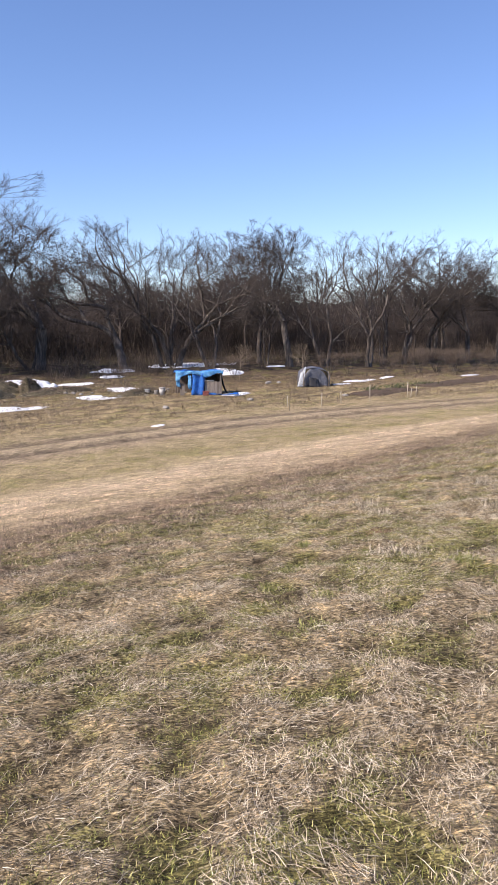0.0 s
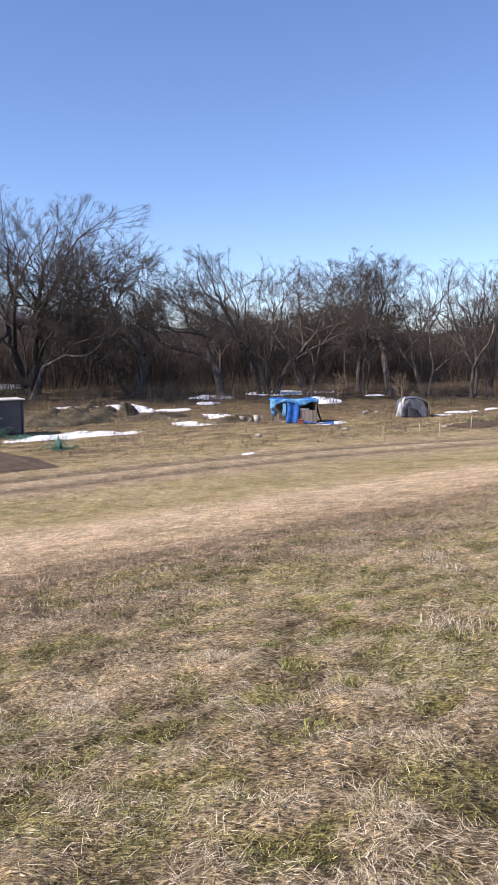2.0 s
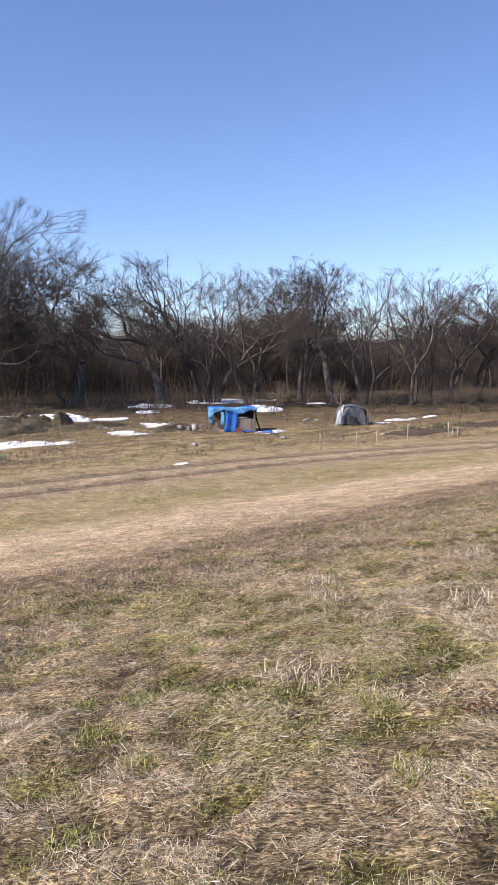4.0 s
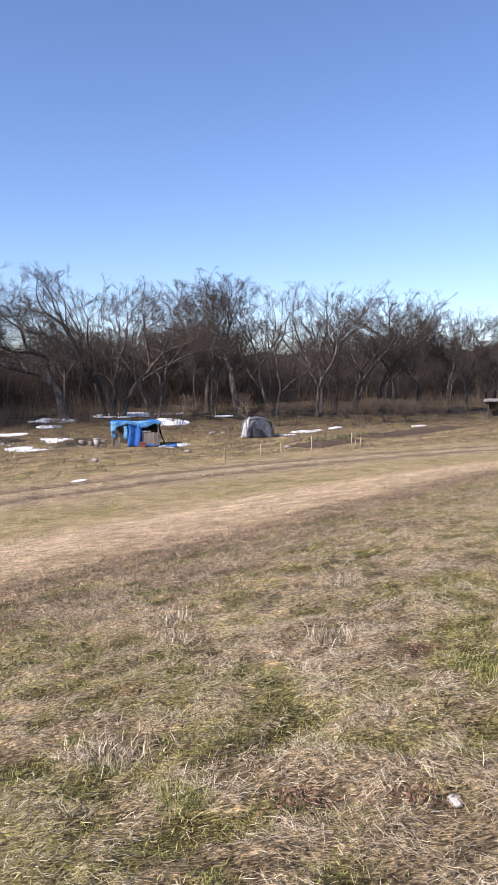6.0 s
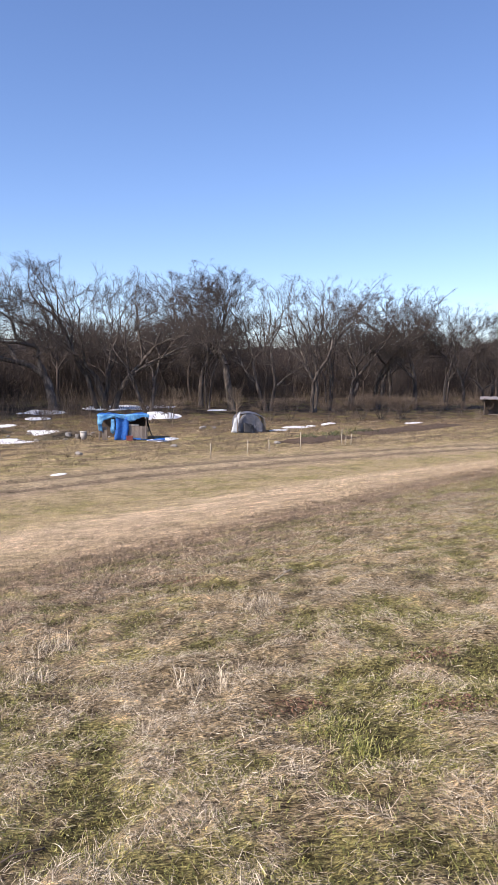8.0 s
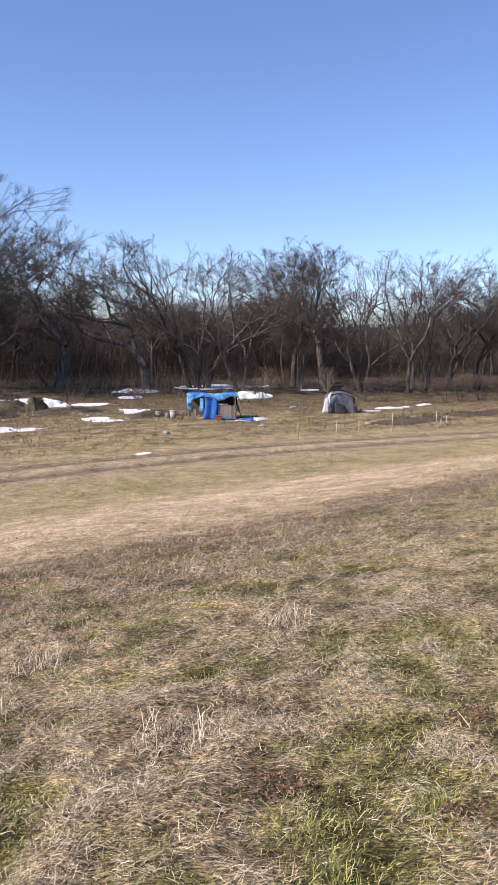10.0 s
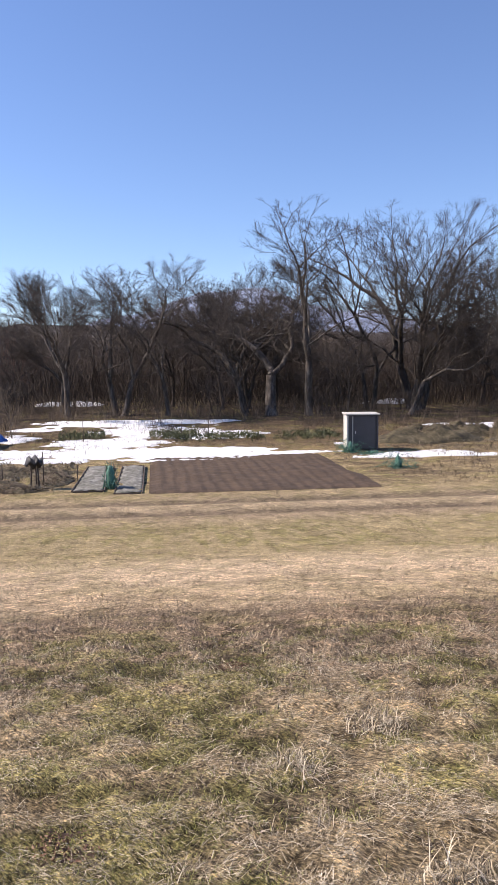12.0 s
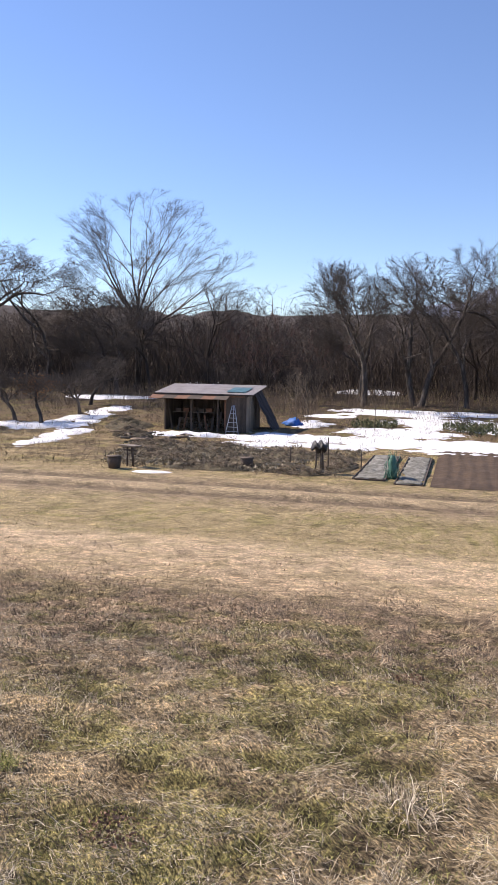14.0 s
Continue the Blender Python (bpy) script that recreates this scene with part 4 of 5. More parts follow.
# ---- grey shelter ----
def grey_shelter():
    ob = thing("shelter", 3.4, 72.6, "hump-backed garden shelter under a grey sheet", "shelter", 8.0)
    w, d, h = 2.7, 2.2, 1.75

    def arch(a, b):
        t = math.pi * a
        return (-math.cos(t) * w / 2 * (1.0 if a < 0.5 else 1.04), -0.1 + b * d, h * (math.sin(t) ** 0.45) + 0.06 * math.sin(b * 6 + a * 8))

    part("cover", thick(rumpled(arch, 18, 8, 3, 0.045)), GREY_TARP, ob, smooth=True)
    part("end_sheet", thick(rumpled(lambda a, b: ((a - 0.5) * w * 0.93, -0.06, b * h * (math.sin(math.pi * min(max(a, 0.03), 0.97)) ** 0.45)), 12, 7, 5, 0.035)), GREY_TARP, ob, smooth=True)
    part("pale_sheet", thick(rumpled(lambda a, b: (-w / 2 - 0.35 * b + a * 0.5, -0.35 - 0.3 * b, 0.05 + (h - 0.05) * (1 - b) * (0.75 + 0.35 * a)), 7, 9, 8, 0.04)), WHITE_TARP, ob, "white plastic sheet hung over the end", smooth=True)
    part("dark_sheet", thick(rumpled(lambda a, b: (-0.55 + a * 0.9, -0.25 - 0.2 * b, 0.02 + (0.95 - 0.3 * a) * (1 - b)), 6, 6, 18, 0.06)), BLACK_SHEET, ob, "dark sacks at the entrance", smooth=True)
    for px in (-w / 2 + 0.05, 0, w / 2 - 0.05):
        part("post", box_bm((0.07, 0.07, h * 0.8), (px, 0.02, h * 0.4), 0.008), OLD_WOOD, ob)


grey_shelter()


# ---- grey cabin ----
def grey_cabin():
    x, y = -24.56, 51.2
    turn = 43.0
    ob = thing("cabin", x, y, "small grey box-shaped garden cabin with cream corner frame", "cabin", turn)
    w, d, h = 2.05, 1.8, 2.5
    part("body", box_bm((w - 0.1, d - 0.1, h - 0.12), (0, d / 2, h / 2), 0.01), GREY_PAINT, ob)
    for px, mat in ((-w / 2, CREAM_PAINT), (w / 2, GREY_PAINT)):
        for py in (0, d):
            part("corner_post", box_bm((0.11, 0.11, h - 0.1), (px, py, (h - 0.1) / 2), 0.008), mat, ob)
    part("side_panel", box_bm((0.05, d - 0.16, h - 0.2), (-w / 2, d / 2, h / 2 - 0.02), 0.008), CREAM_PAINT, ob, "cream-painted side wall in the sun")
    door = part("door", box_bm((w - 0.55, 0.04, h - 0.3), (0.13, 0.02, h / 2 - 0.02), 0.01), GREY_PAINT, ob, "dark grey door")
    part("handle", box_bm((0.04, 0.06, 0.18), (-0.48, -0.02, h / 2), 0.01), ALU, door, "metal door handle")
    part("door_frame", box_bm((0.05, 0.06, h - 0.25), (-w / 2 + 0.36, 0.0, h / 2 - 0.03), 0.008), CREAM_PAINT, ob)
    part("roof", box_bm((w + 0.3, d + 0.3, 0.09), (0, d / 2, h), 0.02), CREAM_PAINT, ob, "flat cream roof slab")
    for px in (-0.7, 0.7):
        part("foot", box_bm((0.25, d - 0.2, 0.12), (px, d / 2, 0.02), 0.01), CONCRETE, ob)


grey_cabin()


def heap(name, u, v, ru, rv, tall, seed, count, mats, lo, hi, label, category, mat):
    """A mound with sticks and stems thrown on it."""
    bm = bmesh.new()
    n, rings = 48, 12
    x0, y0 = xy(u, v)
    z0 = ground(x0, y0)
    last = None
    for k in range(rings + 1):
        f = k / rings
        ring = []
        for j in range(n):
            a = 2 * math.pi * j / n
            rim = 0.7 + 0.6 * float(fbm(5 + math.cos(a) * 1.5, 5 + math.sin(a) * 1.5, seed))
            px, py = xy(u + math.cos(a) * ru * rim * f, v + math.sin(a) * rv * rim * f)
            up = tall * (1 - f * f) * (0.25 + 1.5 * float(fbm(px * 1.9, py * 1.9, seed))) - (0.08 if k == rings else 0)
            ring.append(bm.verts.new((px - x0, py - y0, ground(px, py) - z0 + up)))
        if last:
            for j in range(n):
                bm.faces.new((last[j], last[(j + 1) % n], ring[(j + 1) % n], ring[j]))
        last = ring
    bmesh.ops.remove_doubles(bm, verts=bm.verts, dist=1e-4)
    ob = new(name)
    ob.matrix_basis = pose(x0, y0, z0)
    tagged(ob, label, category)
    part("mound", bm, mat, ob, smooth=True)
    rng = random.Random(seed)
    t = Tubes()
    for _ in range(count):
        a, f = rng.uniform(0, 6.28), math.sqrt(rng.random()) * 0.95
        px, py = xy(u + math.cos(a) * ru * 0.85 * f, v + math.sin(a) * rv * 0.85 * f)
        z = ground(px, py) - z0 + tall * (1 - f * f) * (0.25 + 1.5 * float(fbm(px * 1.9, py * 1.9, seed)))
        b, e = rng.uniform(0, 6.28), rng.uniform(-0.1, 0.75)
        d = Vector((math.cos(b) * math.cos(e), math.sin(b) * math.cos(e), math.sin(e))) * rng.uniform(lo, hi)
        p = Vector((px - x0, py - y0, z))
        t.add([p - d * 0.4, p + d * 0.1 + Vector((0, 0, 0.04)), p + d * 0.6], [0.017, 0.014, 0.007], 3)
    sticks = new("brushwood", t.data("brushwood", mats))
    sticks.parent = ob
    tagged(sticks, "loose dry stems and sticks", kind="stuff")
    return ob


EARTH = surface("weedy_earth", [(0.03, 0.024, 0.015), (0.085, 0.07, 0.038), (0.17, 0.135, 0.08)], 1.6, 0.95, 0.9, fine=9, distance=0.08)
DRY = surface("dry_stem", [(0.08, 0.06, 0.043), (0.27, 0.21, 0.145)], 2, 0.85, 0.1, fine=20)
for k, (u, v, ru, rv, tall) in enumerate([(29.5, 57.5, 4.6, 2.2, 0.95), (33.5, 60.0, 3.4, 2.0, 0.9), (36.0, 58.3, 1.1, 0.9, 1.3), (43.0, 51.5, 3.0, 1.2, 0.4), (38.0, 57.0, 4.0, 1.2, 0.4), (50.5, 52.5, 2.2, 1.2, 0.6)]):
    heap("weed_heap", u, v, ru, rv, tall, 40 + k, 700, DRY, 0.2, 0.8, "low heap of earth and dead weeds beside the plots", "weed heap", EARTH)


# ---- wooden shed ----
def shed():
    ob = thing("shed", -46.7, 31.5, "open-fronted shed of weathered boards with a low tin roof", "shed", 50.0)
    # x runs along the front, from the open bay to the ladder's end, y to the back
    w, d, h0, h1 = 6.4, 4.0, 2.75, 3.25
    x0 = -5.6
    for px in (x0, x0 + 2.1, x0 + 4.2, 0.75):
        part("post", box_bm((0.13, 0.13, h0), (px, 0.05, h0 / 2), 0.012), DARK_WOOD, ob)
        part("post", box_bm((0.13, 0.13, h1 - 0.2), (px, d, (h1 - 0.2) / 2), 0.012), DARK_WOOD, ob)
    part("beam", box_bm((w, 0.12, 0.16), (x0 + w / 2, 0.05, h0 - 0.1)), RUST, ob)
    part("door_post", box_bm((0.14, 0.1, h0), (-0.8, -0.04, h0 / 2), 0.012), RUST, ob, "red-brown door post")
    for k in range(22):
        part("back_board", box_bm((0.28, 0.03, h1 - 0.3), (x0 + 0.15 + k * 0.29, d - 0.05 + 0.01 * (k % 2), (h1 - 0.3) / 2), 0.005), DARK_WOOD, ob)
    for k in range(7):
        part("front_board", box_bm((0.2, 0.03, h0 - 0.08 - 0.05 * (k % 3)), (-0.62 + k * 0.212, 0.0 - 0.012 * (k % 2), (h0 - 0.1) / 2), 0.005), DARK_WOOD, ob)
    for k in range(16):
        yy = 0.12 + k * 0.25
        hh = h0 + (h1 - h0) * yy / d - 0.12
        part("side_board", box_bm((0.03, 0.235, hh), (0.84 + 0.012 * (k % 2), yy, hh / 2), 0.005), OLD_WOOD, ob)
        part("side_board", box_bm((0.03, 0.235, hh), (x0 - 0.05, yy, hh / 2), 0.005), DARK_WOOD, ob)
    tilt = math.degrees(math.atan2(h1 - h0, d))
    n = 9
    for k in range(n):
        px = x0 - 0.85 + (w + 1.4) * (k + 0.5) / n
        part("roof_sheet", box_bm(((w + 1.4) / n + 0.03, d + 0.5, 0.035), (px, d / 2 + 0.05, (h0 + h1) / 2 + 0.12 + 0.008 * (k % 2)), 0.006, (tilt, 0, 0)), TIN, ob)
    for k in range(6):
        px = x0 - 0.9 + (w - 0.3) * (k + 0.5) / 6
        part("awning_board", box_bm(((w - 0.3) / 6 + 0.02, 1.15, 0.03), (px, -0.55, h0 - 0.12 + 0.01 * (k % 2)), 0.006, (14, 0, 0)), DARK_WOOD if k % 2 else RUST, ob)
    part("roof_edge", box_bm((w + 1.4, 0.05, 0.12), (x0 + w / 2 - 0.15, -0.22, h0 + 0.06), 0.008), DARK_WOOD, ob)
    part("patch_sheet", thick(rumpled(lambda a, b: (-0.9 + a * 1.5, 0.5 + b * 2.2, h0 + 0.2 + (h1 - h0) * (0.5 + b * 2.2) / d), 8, 8, 5, 0.02)), surface("teal_sheet", [(0.05, 0.13, 0.155), (0.08, 0.18, 0.20)], 3, 0.5, 0.2), ob, "teal plastic sheet on the roof's corner")
    part("lean_sheet", thick(rumpled(lambda a, b: (0.95 + b * 1.6, 1.4 + a * 2.6, (h0 + 0.35) * (1 - b)), 8, 8, 15, 0.05)), BLACK_SHEET, ob, "black plastic sheet stretched from the eaves to the ground")
    # the stack of firewood and odds and ends in the bay
    rng = random.Random(4)
    for k in range(70):
        row, col = divmod(k, 18)
        px, r = x0 + 0.55 + col * 0.24 + rng.uniform(-0.03, 0.03), rng.uniform(0.07, 0.12)
        log = tube_part("log", [([(px, 1.5 + rng.uniform(-0.1, 0.1), 0.12 + row * 0.21), (px, 2.4, 0.12 + row * 0.21)], r, 7)], LOG, ob)
    part("shelf", box_bm((3.9, 0.5, 0.05), (x0 + 2.2, 1.2, 1.35)), OLD_WOOD, ob)
    for k in range(6):
        part("box", box_bm((0.45, 0.35, 0.25 + 0.06 * (k % 3)), (x0 + 0.7 + 0.62 * k, 1.2, 1.5 + 0.03 * (k % 3)), 0.02), (DARK_WOOD, RUST, DARK_WOOD)[k % 3], ob)
    for k in range(8):
        ln = rng.uniform(0.9, 1.9)
        part("leaning_board", box_bm((rng.uniform(0.09, 0.2), 0.035, ln), (x0 + 0.3 + 0.55 * k + rng.uniform(-0.1, 0.1), 0.55 + rng.uniform(-0.15, 0.2), ln * 0.47), 0.005, (rng.uniform(-12, -4), rng.uniform(-14, 14), 0)), (DARK_WOOD, DARK_WOOD, RUST)[k % 3], ob)


shed()


def ladder():
    ob = thing("step_ladder", -45.95, 30.95, "tall aluminium tripod ladder leaning at the shed", "ladder", 50.0)
    tall = 2.15
    legs = {}
    for sx in (-1, 1):
        rail = tube_part("rail", [([(sx * 0.52, -0.25, -0.03), (sx * 0.09, 0.1, tall)], 0.032, 6)], ALU, ob)
        part("foot", box_bm((0.12, 0.12, 0.05), (sx * 0.52, -0.25, 0.0), 0.01), RUST, rail)
    tube_part("back_leg", [([(0, 0.34, -0.03), (0, 0.12, tall)], 0.028, 6)], ALU, ob)
    for k in range(6):
        f = (k + 0.8) / 6.6
        half = 0.52 + (0.09 - 0.52) * f
        part("rung", box_bm((half * 2, 0.07, 0.035), (0, -0.25 + 0.35 * f, tall * f), 0.006), ALU, ob)


ladder()
for k, (u, v, ru, rv, tall, n) in enumerate([(-8.8, 47.0, 2.2, 1.6, 0.35, 240), (-5.0, 46.5, 3.0, 1.6, 0.3, 220), (-12.6, 51.5, 1.6, 1.3, 0.6, 200), (0.0, 44.8, 3.2, 1.8, 0.35, 160), (-1.0, 40.5, 3.6, 1.6, 0.3, 160), (-6.0, 40.6, 2.4, 1.4, 0.25, 180), (3.6, 41.5, 1.2, 2.6, 0.35, 140), (-15.5, 57, 2.0, 2.2, 0.6, 120), (-4.5, 43.0, 3.4, 1.3, 0.3, 150), (-8.4, 43.5, 1.8, 1.2, 0.3, 150), (-2.5, 38.4, 2.6, 0.9, 0.25, 120), (2.2, 38.3, 1.8, 0.8, 0.25, 100), (2.0, 45.0, 2.6, 1.2, 0.25, 110)]):
    heap("brushwood_pile", u, v, ru, rv, tall, 70 + k, n * 3, DRY, 0.25, 0.85, "pile of cut brushwood and dead stems by the shed", "brushwood", EARTH)


def logs(u, v, n, seed):
    rng = random.Random(seed)
    for k in range(n):
        x, y = xy(u + rng.uniform(-1.2, 1.2), v + rng.uniform(-0.8, 0.8))
        a, r, ln = rng.uniform(0, 3.14), rng.uniform(0.04, 0.09), rng.uniform(0.5, 1.3)
        ob = tube_part("log", [([(-ln / 2, 0, r * 0.9), (0, 0.01, r), (ln / 2, 0, r * 0.9)], [r, r * 1.05, r * 0.95], 9)], LOG, None)
        ob.matrix_basis = pose(x, y, ground(x, y) + rng.uniform(0, 0.35), 0, rng.uniform(-12, 12), math.degrees(a))
        tagged(ob, "short cut log lying on the brushwood", "log", "cut logs")


logs(-10.6, 48.2, 16, 1)
logs(-12.6, 51.5, 14, 2)
logs(-9.0, 50.0, 10, 3)


def pedestal(u, v, tall, label, name, top, mat, bulky):
    x, y = xy(u, v)
    ob = thing(name, x, y, label, name.replace("_", " "), 30)
    for k, (px, py) in enumerate(((-0.18, 0), (0.18, 0.05), (0.0, 0.2))):
        tube_part("leg", [([(px * 1.2, py, -0.1), (px, py * 0.8, tall * 0.55), (px * 0.9, py * 0.6, tall)], 0.04, 6)], DARK_WOOD, ob)
    if bulky:
        bm = bmesh.new()
        bmesh.ops.create_icosphere(bm, subdivisions=3, radius=1.0)
        for q in bm.verts:
            q.co = Vector((q.co.x * top, q.co.y * top * 0.7, q.co.z * top * 0.5 + tall + top * 0.38)) + Vector((0, 0, 0.12 * math.sin(q.co.x * 7 + q.co.y * 5)))
        part("bundle", bm, mat, ob, "black plastic bundle", smooth=True)
    else:
        part("top", box_bm((top * 2, top, 0.07), (0, 0.05, tall + 0.03), 0.01), mat, ob)
        part("crossbar", box_bm((top * 1.6, 0.06, 0.08), (0, 0.05, tall * 0.8), 0.01), DARK_WOOD, ob)


pedestal(3.1, 39.0, 1.15, "black plastic bundle propped on rough wooden legs", "bundle_stand", 0.48, BLACK_SHEET, True)
pedestal(-6.5, 37.6, 1.05, "rough plank table on thin dark legs", "plank_table", 0.55, OLD_WOOD, False)
pot(*xy(-7.0, 36.8), 0.36, 0.62, DARK_WOOD, "dark weathered wooden tub beside the track", "tub")
pot(*xy(-0.7, 39.2), 0.34, 0.5, DARK_WOOD, "dark tree stump among the brushwood", "stump")


def stake(u, v, tall, mat, r=0.03, tilt=0.0, label="thin pale garden stake pushed into the ground", group="garden stakes"):
    x, y = xy(u, v)
    ob = tube_part("stake", [([(0, 0, -0.2), (0, 0, tall * 0.5), (0, 0, tall)], r, 6)], mat, None)
    ob.matrix_basis = pose(x, y, ground(x, y), tilt, tilt * 0.5, 0)
    tagged(ob, label, "stake", group)


for u, v, tall, tilt in ((49.1, 32.6, 1.25, 0), (53.6, 32.2, 1.25, 2), (54.1, 32.2, 0.7, 8), (54.7, 32.1, 0.85, 4), (44.6, 33.6, 0.95, 3), (46.5, 33.3, 0.9, -3), (42.5, 35, 0.8, 2)):
    stake(u, v, tall, STAKE, 0.026, tilt)
for u, v, tall in ((3.4, 39.9, 1.75), (3.6, 59.5, 2.0), (1.2, 41.0, 1.0), (5.0, 40.5, 0.9), (13.2, 62, 1.5), (11.0, 61, 1.3)):
    stake(u, v, tall, DARK_WOOD, 0.03, 1.0, "dark upright garden post", "garden posts")


# ---- covered beds ----
def covered_bed(u0, u1, v0, v1):
    uc, vc = (u0 + u1) / 2, (v0 + v1) / 2
    x, y = xy(uc, vc)
    ob = thing("covered_bed", x, y, "garden bed covered with pale fleece between dark boards", "garden bed", math.degrees(math.atan2(-NX, NY)), "covered beds")
    w, d = u1 - u0, v1 - v0
    part("fleece", thick(rumpled(lambda a, b: ((a - 0.5) * w * 0.94, (b - 0.5) * d * 0.97, 0.09 + 0.05 * math.sin(a * math.pi) + 0.025 * math.sin(b * 40)), 10, 44, int(u0 * 10), 0.035), 0.02), NET_GREY, ob, smooth=True)
    for sx in (-1, 1):
        part("side_board", box_bm((0.06, d, 0.16), (sx * w / 2, 0, 0.07), 0.01), DARK_WOOD, ob)
        part("end_board", box_bm((w - 0.1, 0.05, 0.14), (0, sx * d / 2, 0.06), 0.01), DARK_WOOD, ob)


covered_bed(5.0, 6.5, 37.4, 46.6)
covered_bed(7.0, 8.3, 36.6, 46.8)


def netting(u, v, tall, seed, label, wide=0.5):
    """A net in loose folds: a tangle of cords over a low crumpled sheet, round a short post."""
    x, y = xy(u, v)
    ob = thing("garden_net", x, y, label, "garden net", 20, "garden nets")
    rng = random.Random(seed)
    runs = []
    for _ in range(70):
        p = Vector((rng.gauss(0, wide * 0.5), rng.gauss(0, wide * 0.5), rng.uniform(0, tall * 0.7)))
        pts = [p.copy()]
        for _k in range(4):
            p = p + Vector((rng.uniform(-1, 1) * wide * 0.4, rng.uniform(-1, 1) * wide * 0.4, rng.uniform(-0.5, 0.4) * tall))
            p.z = max(p.z, 0.02)
            pts.append(p.copy())
        runs.append((pts, 0.012, 3))
    tube_part("cord", runs, NET_GREEN, ob)
    tube_part("wrap", [([(0, 0, 0.0), (0.03, 0.02, tall * 0.35), (-0.02, 0.02, tall * 0.7), (0, 0, tall)], [wide * 0.75, wide * 0.6, wide * 0.66, wide * 0.3] if tall > 0.8 else [wide * 0.3, wide * 0.22, wide * 0.15, 0.03], 9)], NET_GREEN, ob, "folded green net")
    tube_part("post", [([(0, 0, -0.1), (0, 0, tall + 0.1)], 0.02, 6)], DARK_WOOD, ob)


netting(6.75, 38.4, 1.1, 3, "dark green net gathered round a post between beds", 0.3)
netting(22.6, 43.0, 0.75, 5, "green garden net heaped at the plot's corner", 0.8)
netting(22.0, 51.3, 0.75, 6, "green garden net draped at the cabin's foot", 0.8)
netting(23.3, 50.4, 0.2, 8, "loose end of green net on the snow", 0.8)


def tarp_lump(u, v, r, seed):
    x, y = xy(u, v)
    bm = bmesh.new()
    bmesh.ops.create_icosphere(bm, subdivisions=3, radius=1.0)
    for q in bm.verts:
        q.co = Vector((q.co.x * r * 1.3, q.co.y * r, max(q.co.z, -0.2) * r * 0.8)) * (0.45 + 1.2 * float(fbm(q.co.x * 3 + seed, q.co.y * 3 + q.co.z * 3, seed)))
    ob = part("tarpaulin", bm, BLUE_TARP, None, smooth=True)
    ob.matrix_basis = pose(x, y, ground(x, y) + 0.1, 0, 0, 20)
    tagged(ob, "blue tarpaulin thrown over a garden heap", "tarpaulin")


tarp_lump(-3.2, 61.5, 0.6, 2)


# ---- saplings, bushes and orchard trees ----
sap_data, bush_data, orchard_data = (tuple(t.data(n, m) for t, n, m in zip(tree_meshes(*spec), names, skin)) for spec, names, skin in (
    ((31, "sapling", 2.6), ("trunk", "crown"), (DRY, DRY)), ((32, "bush", 2.2), ("stem", "crown"), (BARK, BRUSH)), ((33, "orchard", 4.5), ("trunk", "crown"), (BARK, TWIG))))


def plant(name, data, x, y, size, turn, label, category, group=""):
    ob = thing(name, x, y, label, category, turn, group)
    ob.scale = (size,) * 3
    for me in data:
        new(me.name.split(".")[0], me).parent = ob
    return ob


plant("sapling", sap_data, 1.1, 52.9, 1.0, 20, "bare pale sapling beside the track", "sapling", "saplings")
for k, (x, y, size) in enumerate([(-3.9, 77.2, 1.5), (22.7, 70.3, 0.9), (2.4, 71.2, 1.6), (-48.2, 37.5, 1.7), (-48.8, 38.8, 1.6), (-9.5, 66.6, 0.8), (-12.5, 64.0, 0.8)]):
    plant("sapling", sap_data, x, y, size, 70 * k, "bare young fruit tree in the rough grass", "sapling", "saplings")
for k, (x, y, size) in enumerate([(-58.0, 19.3, 1.0), (-60.5, 17.6, 0.95), (-63.0, 23.5, 0.9), (-58.5, 13.5, 1.05), (-70, 26, 1.1)]):
    plant("fruit_tree", orchard_data, x, y, size, 55 * k, "small bare orchard tree with dark crooked branches", "tree", "orchard trees")
for k, (u, v, size) in enumerate([(77, 47, 1.1), (79, 46.5, 1.3), (80.5, 45, 1.3), (82, 46, 1.35), (83.5, 44.5, 1.3), (85, 45, 1.2), (87.5, 44, 1.0), (90, 43, 0.9), (94, 42, 0.9), (98, 41, 1.0), (74, 47.5, 1.0), (57, 57, 1.0), (60, 57.5, 1.1), (46, 58.5, 0.8), (70, 52.5, 1.2), (73, 52, 1.2), (-20.5, 60.5, 0.5), (10.0, 62.5, 0.45), (12.5, 61.8, 0.45), (-2.5, 63.5, 0.8)]):
    x, y = xy(u, v)
    plant("bush", bush_data, x, y, size, 47 * k, "leafless brown bush at the edge of the plots", "bush", "bushes")


RED_TWIG = surface("red_brown_twig", [(0.085, 0.045, 0.036), (0.14, 0.078, 0.062)], 1.5, 0.9, 0.0, fine=8)
red_data = tuple(t.data(n, m) for t, n, m in zip(tree_meshes(36, "thicket", 9.0), ("stem", "crown"), (BARK, RED_TWIG)))
for k, (x, y, size) in enumerate([(-77.3, 50.0, 1.15), (-74.0, 54.5, 1.0), (-79.5, 44.5, 0.95), (-72.0, 46.0, 0.7)]):
    plant("shrub", red_data, x, y, size, 80 * k, "tall red-brown leafless shrub at the wood's edge", "shrub", "red-brown shrubs")


